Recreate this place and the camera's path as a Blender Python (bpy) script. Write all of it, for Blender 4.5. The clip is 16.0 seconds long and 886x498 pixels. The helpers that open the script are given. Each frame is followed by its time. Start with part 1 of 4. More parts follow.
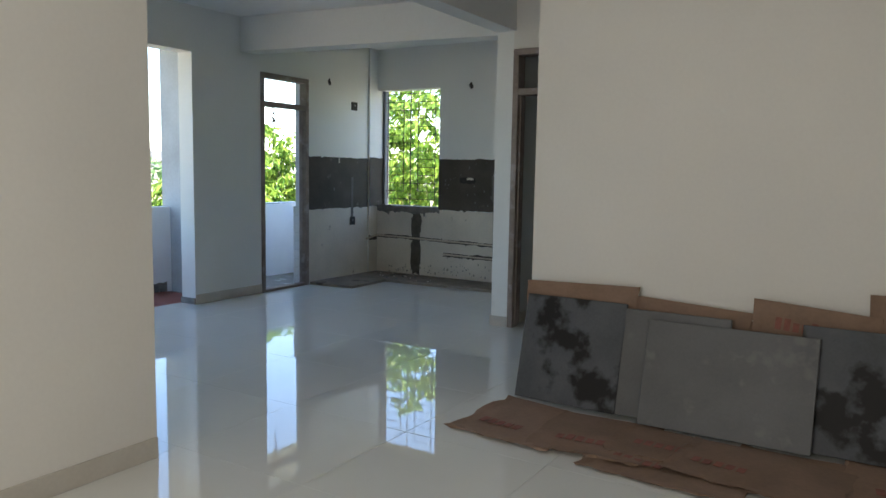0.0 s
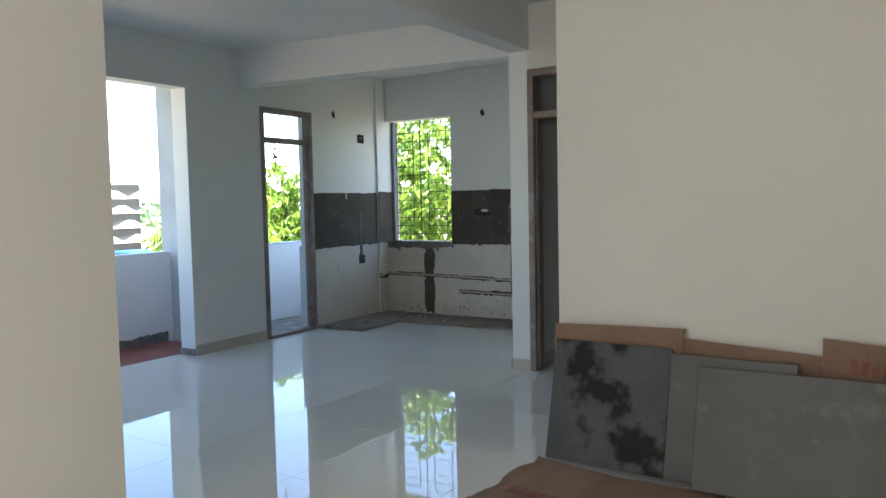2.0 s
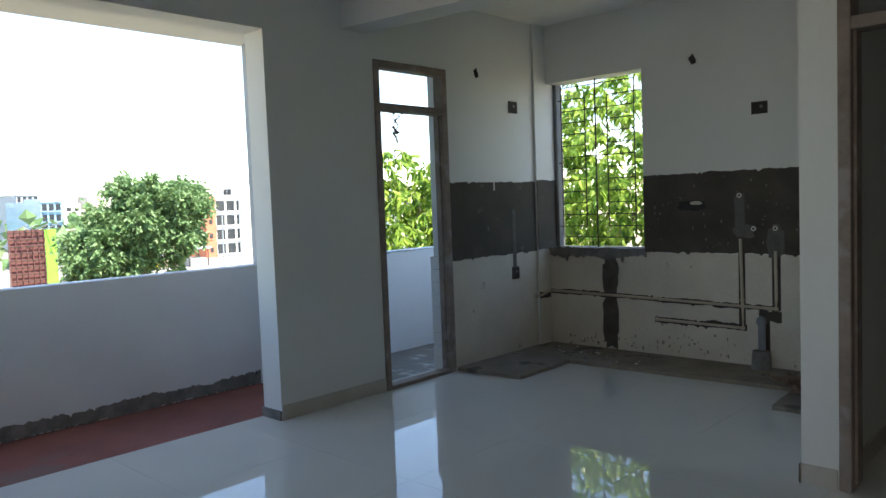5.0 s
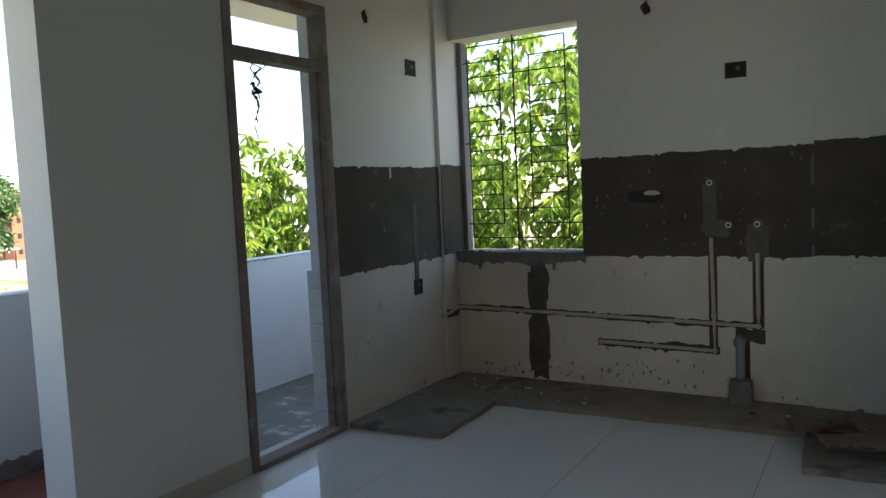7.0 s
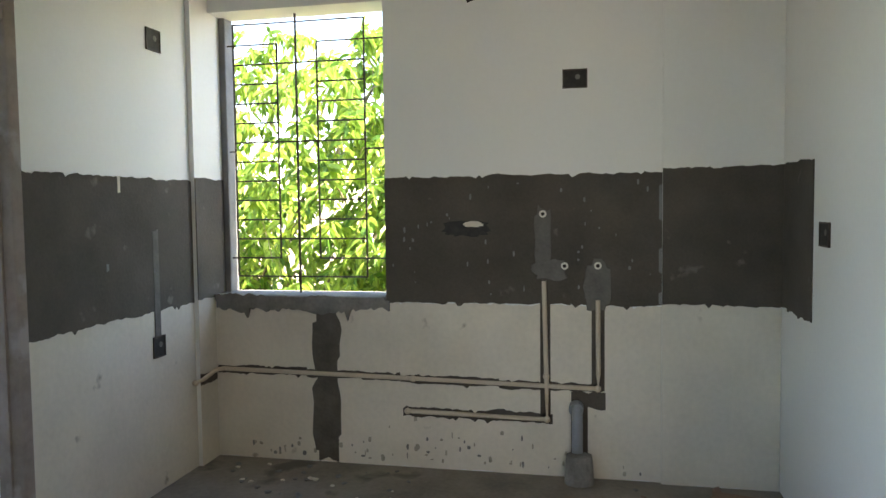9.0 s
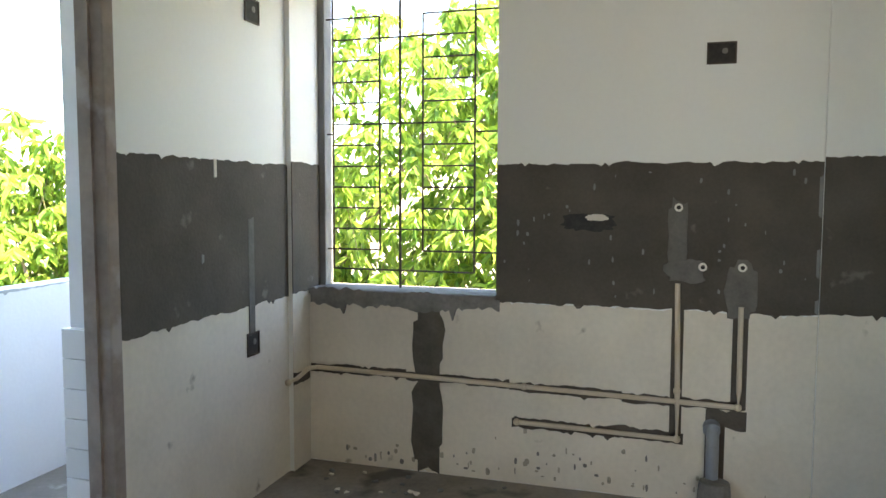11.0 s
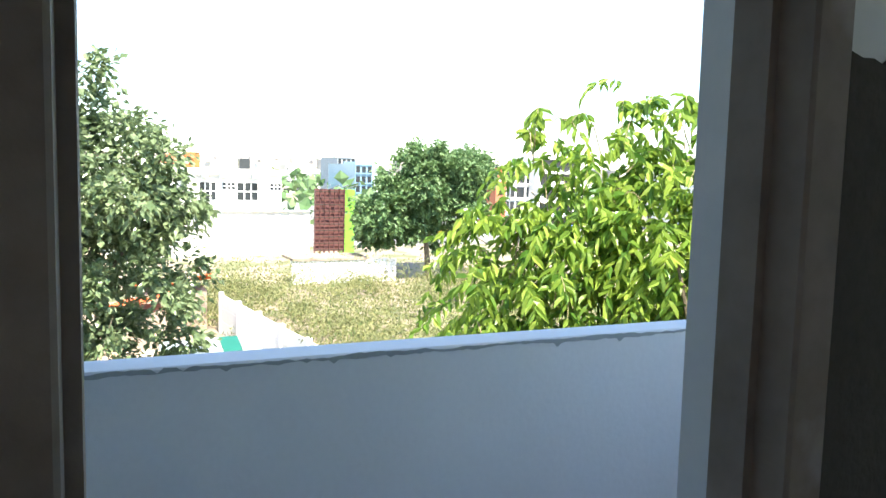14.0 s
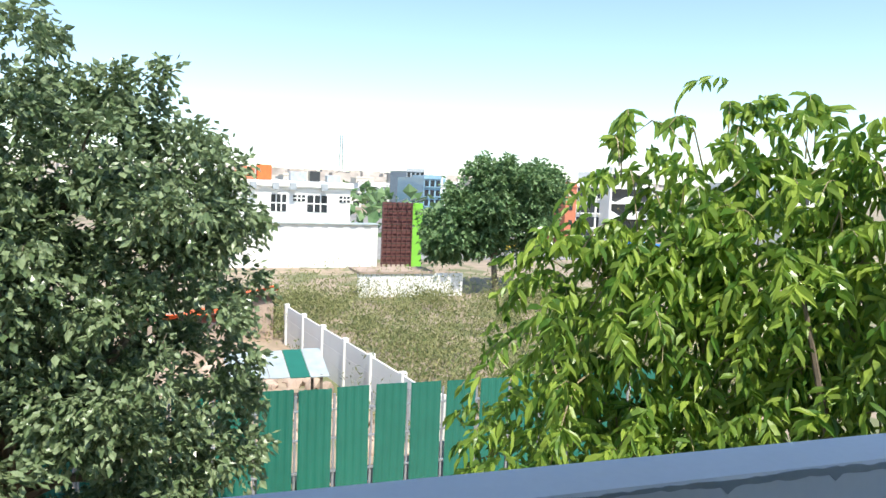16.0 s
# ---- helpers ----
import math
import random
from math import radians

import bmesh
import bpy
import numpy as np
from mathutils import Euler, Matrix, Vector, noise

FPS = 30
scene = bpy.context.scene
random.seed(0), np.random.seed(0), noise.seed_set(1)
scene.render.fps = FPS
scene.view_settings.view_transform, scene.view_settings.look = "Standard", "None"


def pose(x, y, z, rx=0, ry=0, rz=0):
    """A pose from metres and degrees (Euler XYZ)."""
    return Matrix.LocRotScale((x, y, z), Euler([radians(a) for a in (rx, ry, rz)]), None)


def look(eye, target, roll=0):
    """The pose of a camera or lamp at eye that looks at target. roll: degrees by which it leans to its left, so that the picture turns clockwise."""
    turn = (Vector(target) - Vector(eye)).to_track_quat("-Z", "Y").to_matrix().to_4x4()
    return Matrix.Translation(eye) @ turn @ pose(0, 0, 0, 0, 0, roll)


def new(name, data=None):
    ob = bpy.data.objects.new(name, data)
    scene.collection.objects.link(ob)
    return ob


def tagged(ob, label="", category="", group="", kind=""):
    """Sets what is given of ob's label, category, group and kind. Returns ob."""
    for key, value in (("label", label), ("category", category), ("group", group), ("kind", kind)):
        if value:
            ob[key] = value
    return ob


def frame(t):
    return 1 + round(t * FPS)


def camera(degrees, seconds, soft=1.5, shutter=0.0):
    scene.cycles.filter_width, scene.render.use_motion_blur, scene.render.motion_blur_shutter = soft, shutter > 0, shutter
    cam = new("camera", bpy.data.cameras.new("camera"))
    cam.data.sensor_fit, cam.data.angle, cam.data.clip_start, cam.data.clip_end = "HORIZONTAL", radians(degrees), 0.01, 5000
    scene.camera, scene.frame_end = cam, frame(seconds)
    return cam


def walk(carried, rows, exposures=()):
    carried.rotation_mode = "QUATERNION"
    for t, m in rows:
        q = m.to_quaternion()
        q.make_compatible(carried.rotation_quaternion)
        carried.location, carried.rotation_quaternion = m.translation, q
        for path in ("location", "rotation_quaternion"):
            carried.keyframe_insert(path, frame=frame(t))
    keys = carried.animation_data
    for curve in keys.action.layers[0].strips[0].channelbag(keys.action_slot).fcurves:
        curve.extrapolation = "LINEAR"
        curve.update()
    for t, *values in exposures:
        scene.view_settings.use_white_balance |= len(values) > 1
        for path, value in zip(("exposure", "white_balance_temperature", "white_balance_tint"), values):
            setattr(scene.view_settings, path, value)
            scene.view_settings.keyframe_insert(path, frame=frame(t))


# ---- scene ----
cam = camera(61.8, 16.0)
PATH = [
    (0, (5.931, -7.925, 1.37), (4.89, -6.231, 1.161), 1.0),
    (0.5, (5.927, -7.93, 1.383), (5.061, -6.14, 1.174), 1.0),
    (1, (5.905, -7.908, 1.365), (5.105, -6.086, 1.158), 0.4),
    (1.5, (5.806, -7.773, 1.355), (4.914, -5.994, 1.158), -0.8),
    (2, (5.672, -7.476, 1.38), (4.59, -5.799, 1.255), -1.2),
    (2.5, (5.437, -7.167, 1.373), (4.3, -5.524, 1.284), -1.0),
    (3, (5.207, -6.812, 1.342), (4.005, -5.215, 1.27), -2.0),
    (3.5, (4.959, -6.455, 1.375), (3.606, -4.983, 1.304), -1.6),
    (4, (4.622, -6.162, 1.376), (3.275, -4.687, 1.283), -1.1),
    (4.2, (4.501, -6.054, 1.369), (3.141, -4.591, 1.267), -1.6),
    (6.3, (3.084, -5.015, 1.339), (1.735, -3.546, 1.199), -3.2),
    (6.5, (2.946, -4.903, 1.318), (1.645, -3.391, 1.175), -3.0),
    (7, (2.684, -4.617, 1.355), (1.657, -2.909, 1.197), -2.6),
    (7.5, (2.52, -4.279, 1.371), (1.661, -2.48, 1.209), -2.6),
    (8, (2.292, -4.009, 1.352), (1.64, -2.122, 1.229), -1.1),
    (8.2, (2.227, -3.921, 1.348), (1.653, -2.007, 1.242), -1.0),
    (10.3, (1.855, -3.409, 1.423), (1.495, -1.446, 1.288), -0.6),
    (10.5, (1.823, -3.403, 1.416), (1.415, -1.45, 1.274), -0.2),
    (11, (1.735, -3.34, 1.388), (1.157, -1.431, 1.236), 0.2),
    (11.5, (1.623, -3.111, 1.372), (0.724, -1.334, 1.196), -0.1),
    (12, (1.496, -2.866, 1.389), (0.302, -1.273, 1.204), 0.3),
    (12.3, (1.368, -2.747, 1.373), (0.088, -1.22, 1.195), 0.6),
    (12.6, (1.197, -2.601, 1.396), (-0.183, -1.164, 1.218), 0.9),
    (13, (1.007, -2.418, 1.384), (-0.493, -1.107, 1.213), 0.7),
    (13.3, (0.872, -2.267, 1.386), (-0.753, -1.111, 1.234), 0.2),
    (13.6, (0.716, -2.14, 1.387), (-1.014, -1.149, 1.232), 1.3),
    (13.8, (0.617, -2.065, 1.38), (-1.15, -1.143, 1.208), 1.4),
    (14.2, (0.441, -1.938, 1.376), (-1.419, -1.228, 1.186), 1.4),
    (14.5, (0.322, -1.869, 1.374), (-1.587, -1.312, 1.16), 1.0),
    (14.8, (0.203, -1.789, 1.383), (-1.746, -1.406, 1.155), 0.9),
    (15, (0.117, -1.753, 1.386), (-1.849, -1.462, 1.155), 1.2),
    (15.2, (0.056, -1.728, 1.39), (-1.919, -1.512, 1.164), 1.2),
    (15.5, (-0.078, -1.713, 1.389), (-2.05, -1.452, 1.18), 2.0),
    (16, (-0.398, -1.599, 1.367), (-2.282, -0.944, 1.218), 2.0),
]
EXPOSURES = [(0, 2.65, 6500, 8), (1.5, 2.95, 6500, 8), (3, 2.8, 6700, 8), (4.2, 2.45, 6800, 8), (6.3, 1.92, 6900, 9), (7, 2.0, 7250, 11), (7.5, 2.25, 7400, 12), (8.2, 2.9, 7600, 12), (10.3, 3.6, 7900, 12), (11, 3.65, 7800, 12), (12.5, 3.55, 7500, 11), (13, 3.25, 7300, 10), (13.5, 2.8, 7100, 8), (14, 2.05, 6900, 7), (14.5, 1.35, 6700, 5), (15, 1.12, 6500, 7), (15.5, 1.1, 6500, 9), (16, 1.0, 6500, 8)]
walk(cam, [(t, look(eye, target, roll)) for t, eye, target, roll in PATH], EXPOSURES)

# ---- light ----
world = bpy.data.worlds.new("sky")
scene.world = world
world.use_nodes = True
wn = world.node_tree.nodes
sky = wn.new("ShaderNodeTexSky")
sky.sky_type, sky.sun_disc = "NISHITA", False
sky.sun_elevation, sky.sun_rotation = radians(59.5), radians(89)
sky.altitude, sky.air_density, sky.dust_density, sky.ozone_density = 600, 1.0, 0.3, 1.3
wn["Background"].inputs["Strength"].default_value = 0.13
world.node_tree.links.new(sky.outputs["Color"], wn["Background"].inputs["Color"])
sun = new("sun", bpy.data.lights.new("sun", "SUN"))
sun.data.energy, sun.data.angle, sun.data.color = 4.0, radians(0.53), (1.0, 0.95, 0.87)
sun.matrix_world = look((5.6, 0.1, 9.5), (0, 0, 0))


def opening_light(name, place, towards, wide, high, watts, colour):
    lamp = new(name, bpy.data.lights.new(name, "AREA"))
    lamp.data.shape, lamp.data.size, lamp.data.size_y = "RECTANGLE", wide, high
    lamp.data.energy, lamp.data.color = watts, colour
    lamp.matrix_world = look(place, towards)
    return lamp


opening_light("window_light", (4.8, -9.15, 1.5), (4.8, 0, 1.2), 2.2, 1.7, 6.5, (1.0, 0.96, 0.91))


# ---- materials ----
def mat(name, colour, rough=0.6, metal=0.0, vary=0.15, scale=3.0, bump=0.1, grain=60.0, stain=None, stain_scale=1.3, stain_at=0.6, coat=0.0, spec=0.5, per_object=0.0):
    """Procedural surface: base colour varied at two scales, an optional stain, fine relief."""
    m = bpy.data.materials.new(name)
    m.use_nodes = True
    n, l = m.node_tree.nodes, m.node_tree.links
    b = n["Principled BSDF"]
    co = n.new("ShaderNodeNewGeometry")
    big, fine = n.new("ShaderNodeTexNoise"), n.new("ShaderNodeTexNoise")
    for tex, s, d in ((big, scale, 5), (fine, grain, 4)):
        tex.inputs["Scale"].default_value, tex.inputs["Detail"].default_value = s, d
        l.new(co.outputs["Position"], tex.inputs["Vector"])
    add = n.new("ShaderNodeMath")
    add.operation = "MULTIPLY_ADD"
    add.inputs[1].default_value = 0.4
    l.new(fine.outputs["Fac"], add.inputs[0])
    l.new(big.outputs["Fac"], add.inputs[2])
    ramp = n.new("ShaderNodeMapRange")
    ramp.inputs["From Min"].default_value, ramp.inputs["From Max"].default_value = 0.4, 1.0
    ramp.inputs["To Min"].default_value, ramp.inputs["To Max"].default_value = 1 - vary, 1 + vary
    l.new(add.outputs[0], ramp.inputs["Value"])
    last = ramp.outputs["Result"]
    if per_object:
        info, rnd, mul = n.new("ShaderNodeObjectInfo"), n.new("ShaderNodeMapRange"), n.new("ShaderNodeMath")
        rnd.inputs["To Min"].default_value, rnd.inputs["To Max"].default_value = 1 - per_object, 1 + per_object
        mul.operation = "MULTIPLY"
        l.new(info.outputs["Random"], rnd.inputs["Value"])
        l.new(rnd.outputs["Result"], mul.inputs[0])
        l.new(last, mul.inputs[1])
        last = mul.outputs[0]
    tone = n.new("ShaderNodeMix")
    tone.data_type, tone.blend_type = "RGBA", "MULTIPLY"
    tone.inputs["Factor"].default_value = 1.0
    tone.inputs["A"].default_value = (*colour, 1)
    l.new(last, tone.inputs["B"])
    out = tone.outputs["Result"]
    if stain:
        st, edge, mix = n.new("ShaderNodeTexNoise"), n.new("ShaderNodeMapRange"), n.new("ShaderNodeMix")
        st.inputs["Scale"].default_value, st.inputs["Detail"].default_value = stain_scale, 6
        edge.inputs["From Min"].default_value, edge.inputs["From Max"].default_value = stain_at, stain_at + 0.07
        mix.data_type = "RGBA"
        mix.inputs["B"].default_value = (*stain, 1)
        l.new(co.outputs["Position"], st.inputs["Vector"])
        l.new(st.outputs["Fac"], edge.inputs["Value"])
        l.new(edge.outputs["Result"], mix.inputs["Factor"])
        l.new(out, mix.inputs["A"])
        out = mix.outputs["Result"]
    l.new(out, b.inputs["Base Color"])
    b.inputs["Roughness"].default_value, b.inputs["Metallic"].default_value = rough, metal
    b.inputs["Coat Weight"].default_value, b.inputs["Specular IOR Level"].default_value = coat, spec
    if bump:
        bp = n.new("ShaderNodeBump")
        bp.inputs["Strength"].default_value, bp.inputs["Distance"].default_value = bump, 0.01
        l.new(add.outputs[0], bp.inputs["Height"])
        l.new(bp.outputs["Normal"], b.inputs["Normal"])
    return m


def leaf_mat(name, colour, other, gloss=0.45, through_leaf=0.35):
    """Leaves: two greens by leaf, some light passing through."""
    m = bpy.data.materials.new(name)
    m.use_nodes = True
    n, l = m.node_tree.nodes, m.node_tree.links
    b = n["Principled BSDF"]
    geo, mix = n.new("ShaderNodeNewGeometry"), n.new("ShaderNodeMix")
    mix.data_type = "RGBA"
    mix.inputs["A"].default_value, mix.inputs["B"].default_value = (*colour, 1), (*other, 1)
    l.new(geo.outputs["Random Per Island"], mix.inputs["Factor"])
    l.new(mix.outputs["Result"], b.inputs["Base Color"])
    b.inputs["Roughness"].default_value = gloss
    tr, sh = n.new("ShaderNodeBsdfTranslucent"), n.new("ShaderNodeMixShader")
    l.new(mix.outputs["Result"], tr.inputs["Color"])
    sh.inputs["Fac"].default_value = through_leaf
    l.new(b.outputs["BSDF"], sh.inputs[1])
    l.new(tr.outputs["BSDF"], sh.inputs[2])
    l.new(sh.outputs["Shader"], n["Material Output"].inputs["Surface"])
    return m


WHITE = mat("white_wall_paint", (0.78, 0.78, 0.75), 0.55, vary=0.04, scale=1.2, bump=0.12, grain=45)
WARM = mat("warm_wall_paint", (0.74, 0.71, 0.66), 0.6, vary=0.05, scale=1.0, bump=0.12, grain=45)
CEIL = mat("ceiling_paint", (0.76, 0.76, 0.74), 0.7, vary=0.05, scale=0.9, bump=0.15, grain=30)
CREAM = mat("dusty_primer", (0.68, 0.62, 0.53), 0.8, vary=0.14, scale=2.2, bump=0.25, grain=40, stain=(0.36, 0.31, 0.25), stain_scale=7, stain_at=0.68)
BAND = mat("raw_cement_plaster", (0.08, 0.068, 0.056), 0.9, vary=0.3, scale=4, bump=0.5, grain=80, stain=(0.16, 0.14, 0.12), stain_scale=9, stain_at=0.66)
PATCH = mat("pale_cement_patch", (0.20, 0.20, 0.20), 0.85, vary=0.2, scale=8, bump=0.4, grain=90)
FILLED = mat("filled_plaster", (0.135, 0.125, 0.115), 0.9, vary=0.3, scale=12, bump=0.4, grain=80)
MORTAR = mat("rough_mortar", (0.20, 0.19, 0.18), 0.95, vary=0.4, scale=9, bump=0.9, grain=60)
SCREED = mat("dirty_cement_floor", (0.25, 0.215, 0.18), 0.9, vary=0.35, scale=3, bump=0.5, grain=50, stain=(0.14, 0.12, 0.10), stain_scale=3, stain_at=0.6)
UTIL = mat("cement_floor_splashed", (0.22, 0.21, 0.20), 0.85, vary=0.3, scale=4, bump=0.4, grain=50, stain=(0.5, 0.5, 0.48), stain_scale=4, stain_at=0.58)
RED = mat("red_oxide_floor", (0.24, 0.085, 0.07), 0.6, vary=0.3, scale=2.5, bump=0.2, grain=40, stain=(0.22, 0.13, 0.11), stain_scale=2, stain_at=0.6)
TILE = mat("polished_vitrified_tile", (0.74, 0.735, 0.70), 0.025, vary=0.03, scale=2, bump=0.0, spec=0.8, per_object=0.01)
GROUT = mat("tile_grout", (0.5, 0.49, 0.46), 0.8)
SKIRT = mat("skirting_tile", (0.55, 0.51, 0.45), 0.25, vary=0.1, scale=5, bump=0.02)
WOOD = mat("primed_door_wood", (0.27, 0.215, 0.185), 0.75, vary=0.3, scale=6, bump=0.3, grain=35, stain=(0.36, 0.31, 0.29), stain_scale=5, stain_at=0.6)
STONE = mat("dark_stone_slab", (0.085, 0.09, 0.10), 0.55, vary=0.25, scale=5, bump=0.1, grain=70, stain=(0.010, 0.009, 0.009), stain_scale=4.2, stain_at=0.52, spec=0.3)
STONE2 = mat("grey_stone_slab", (0.082, 0.082, 0.085), 0.45, vary=0.22, scale=4, bump=0.1, grain=70, stain=(0.115, 0.114, 0.112), stain_scale=6, stain_at=0.6)
CARD = mat("brown_cardboard", (0.24, 0.155, 0.108), 0.85, vary=0.2, scale=5, bump=0.2, grain=50, per_object=0.2)
PRINT = mat("red_print", (0.25, 0.10, 0.075), 0.85, vary=0.3, scale=20)
CPVC = mat("cream_pipe", (0.56, 0.47, 0.36), 0.4, vary=0.1, scale=10, bump=0.0)
PVC = mat("grey_drain_pipe", (0.25, 0.27, 0.30), 0.4, vary=0.15, scale=10, bump=0.0)
# near-black that stands for the shade inside holes, boxes and outlets
DARK = mat("painted_hole_shade", (0.03, 0.027, 0.025), 0.8, vary=0.4, scale=30)
IRON = mat("rusty_iron", (0.075, 0.06, 0.05), 0.6, 0.5, vary=0.4, scale=15)
WIRE = mat("black_cable", (0.02, 0.02, 0.02), 0.5)
CAP = mat("white_plastic", (0.7, 0.68, 0.62), 0.4, bump=0)
OUTER = mat("exterior_white_paint", (0.78, 0.79, 0.82), 0.7, vary=0.06, scale=2, bump=0.2, grain=50)
DADO = mat("white_glazed_tile", (0.78, 0.78, 0.78), 0.2, vary=0.03, bump=0.0, per_object=0.02)
# one bluish grey for the divider, one door reveal and some small far parts
BLUEGREY = mat("bluish_grey_paint", (0.36, 0.39, 0.41), 0.85, vary=0.2, scale=2.5, bump=0.25, grain=30)
SOIL = mat("dry_soil", (0.30, 0.235, 0.17), 0.95, vary=0.3, scale=0.6, bump=0.5, grain=4, stain=(0.14, 0.15, 0.07), stain_scale=0.25, stain_at=0.52)
ASPH = mat("road_surface", (0.24, 0.23, 0.22), 0.9, vary=0.2, scale=0.5)
RUBBLE = mat("rubble", (0.42, 0.32, 0.25), 0.9, vary=0.3, scale=2, per_object=0.2)
TWIG = mat("pale_twig", (0.30, 0.24, 0.14), 0.8, vary=0.3, scale=12)
BARK = mat("bark", (0.16, 0.125, 0.09), 0.9, vary=0.4, scale=8, bump=0.6, grain=30)
GREEN = mat("green_sheet_metal", (0.015, 0.135, 0.095), 0.45, vary=0.1, scale=1.5, bump=0.05, per_object=0.06)
BWALL = mat("building_white", (0.78, 0.76, 0.72), 0.8, vary=0.06, scale=0.5)
BWIN = mat("building_window", (0.03, 0.035, 0.04), 0.2, vary=0.2, scale=2, bump=0)
BROWN = mat("billboard_frame", (0.14, 0.055, 0.05), 0.6, vary=0.2, scale=3)
LIME = mat("lime_panel", (0.22, 0.55, 0.06), 0.5, vary=0.05)
ORANGE = mat("orange_tarpaulin", (0.75, 0.13, 0.03), 0.6, vary=0.15, scale=3)
TIN = mat("tin_sheet", (0.45, 0.5, 0.5), 0.4, 0.3, vary=0.2, scale=2)
BRICK = mat("orange_facade", (0.5, 0.17, 0.09), 0.8, vary=0.1)
BLUE = mat("blue_glass_facade", (0.25, 0.40, 0.50), 0.15, vary=0.1, bump=0)
STEEL = mat("galvanised_steel", (0.35, 0.36, 0.38), 0.5, 0.6)
LEAF_NEAR = leaf_mat("mango_leaf", (0.10, 0.22, 0.035), (0.42, 0.54, 0.10), 0.33, 0.52)
LEAF_BIG = leaf_mat("dark_leaf", (0.10, 0.155, 0.062), (0.28, 0.345, 0.185), 0.30, 0.35)
LEAF_MID = leaf_mat("mid_leaf", (0.085, 0.17, 0.06), (0.20, 0.30, 0.125), 0.5, 0.3)
SCRUB = leaf_mat("scrub_leaf", (0.11, 0.15, 0.045), (0.34, 0.32, 0.14), 0.7, 0.3)


# ---- builders ----
def bbox(bm, x0, x1, y0, y1, z0, z1, bevel=0.0):
    """A box from its limits, added to bm."""
    v = [bm.verts.new((x, y, z)) for x in (x0, x1) for y in (y0, y1) for z in (z0, z1)]
    faces = [bm.faces.new([v[i] for i in q]) for q in ((0, 1, 3, 2), (4, 6, 7, 5), (0, 4, 5, 1), (2, 3, 7, 6), (0, 2, 6, 4), (1, 5, 7, 3))]
    if bevel:
        edges = list({e for f in faces for e in f.edges})
        bmesh.ops.bevel(bm, geom=edges, offset=bevel, segments=1, affect="EDGES")
    return bm


def boxes(*limits, bevel=0.0):
    bm = bmesh.new()
    for lim in limits:
        bbox(bm, *lim, bevel=bevel)
    return bm


def tube(bm, pts, r, sides=8, r_end=None):
    """A round tube along points, capped."""
    pts = [Vector(p) for p in pts]
    rings = []
    for i, p in enumerate(pts):
        d = (pts[min(i + 1, len(pts) - 1)] - pts[max(i - 1, 0)]).normalized()
        a = d.orthogonal().normalized()
        b = d.cross(a)
        rr = r if r_end is None else r + (r_end - r) * i / (len(pts) - 1)
        rings.append([bm.verts.new(p + rr * (math.cos(k * math.tau / sides) * a + math.sin(k * math.tau / sides) * b)) for k in range(sides)])
    for A, B in zip(rings, rings[1:]):
        # match the nearest vertices, so that the tube does not twist
        s = min(range(sides), key=lambda k: (B[k].co - A[0].co).length)
        turn = 1 if (B[(s + 1) % sides].co - A[1].co).length <= (B[(s - 1) % sides].co - A[1].co).length else -1
        for k in range(sides):
            bm.faces.new((A[k], A[(k + 1) % sides], B[(s + turn * (k + 1)) % sides], B[(s + turn * k) % sides]))
    bm.faces.new(rings[0]), bm.faces.new(rings[-1])
    bmesh.ops.recalc_face_normals(bm, faces=bm.faces)
    return bm


def mesh_of(name, bm, material):
    me = bpy.data.meshes.new(name)
    bmesh.ops.recalc_face_normals(bm, faces=bm.faces)
    bm.to_mesh(me)
    bm.free()
    me.materials.append(material)
    return me


def part(name, bm, material, parent, label=""):
    """Links a bmesh as one mesh object under a thing or a part."""
    ob = new(name, mesh_of(name, bm, material))
    ob.parent = parent
    if parent:
        ob.matrix_parent_inverse = Matrix.Identity(4)
    return tagged(ob, label)


def thing(name, label, category, group="", kind="", at=(0, 0, 0)):
    ob = new(name)
    ob.empty_display_size = 0.1
    ob.location = at
    return tagged(ob, label, category, group, kind)


def solid(name, bm, material, label, category, group="", kind=""):
    return tagged(new(name, mesh_of(name, bm, material)), label, category, group, kind)


def structure(name, bm, material, label="", category=""):
    return solid(name, bm, material, label, category, kind="structure")


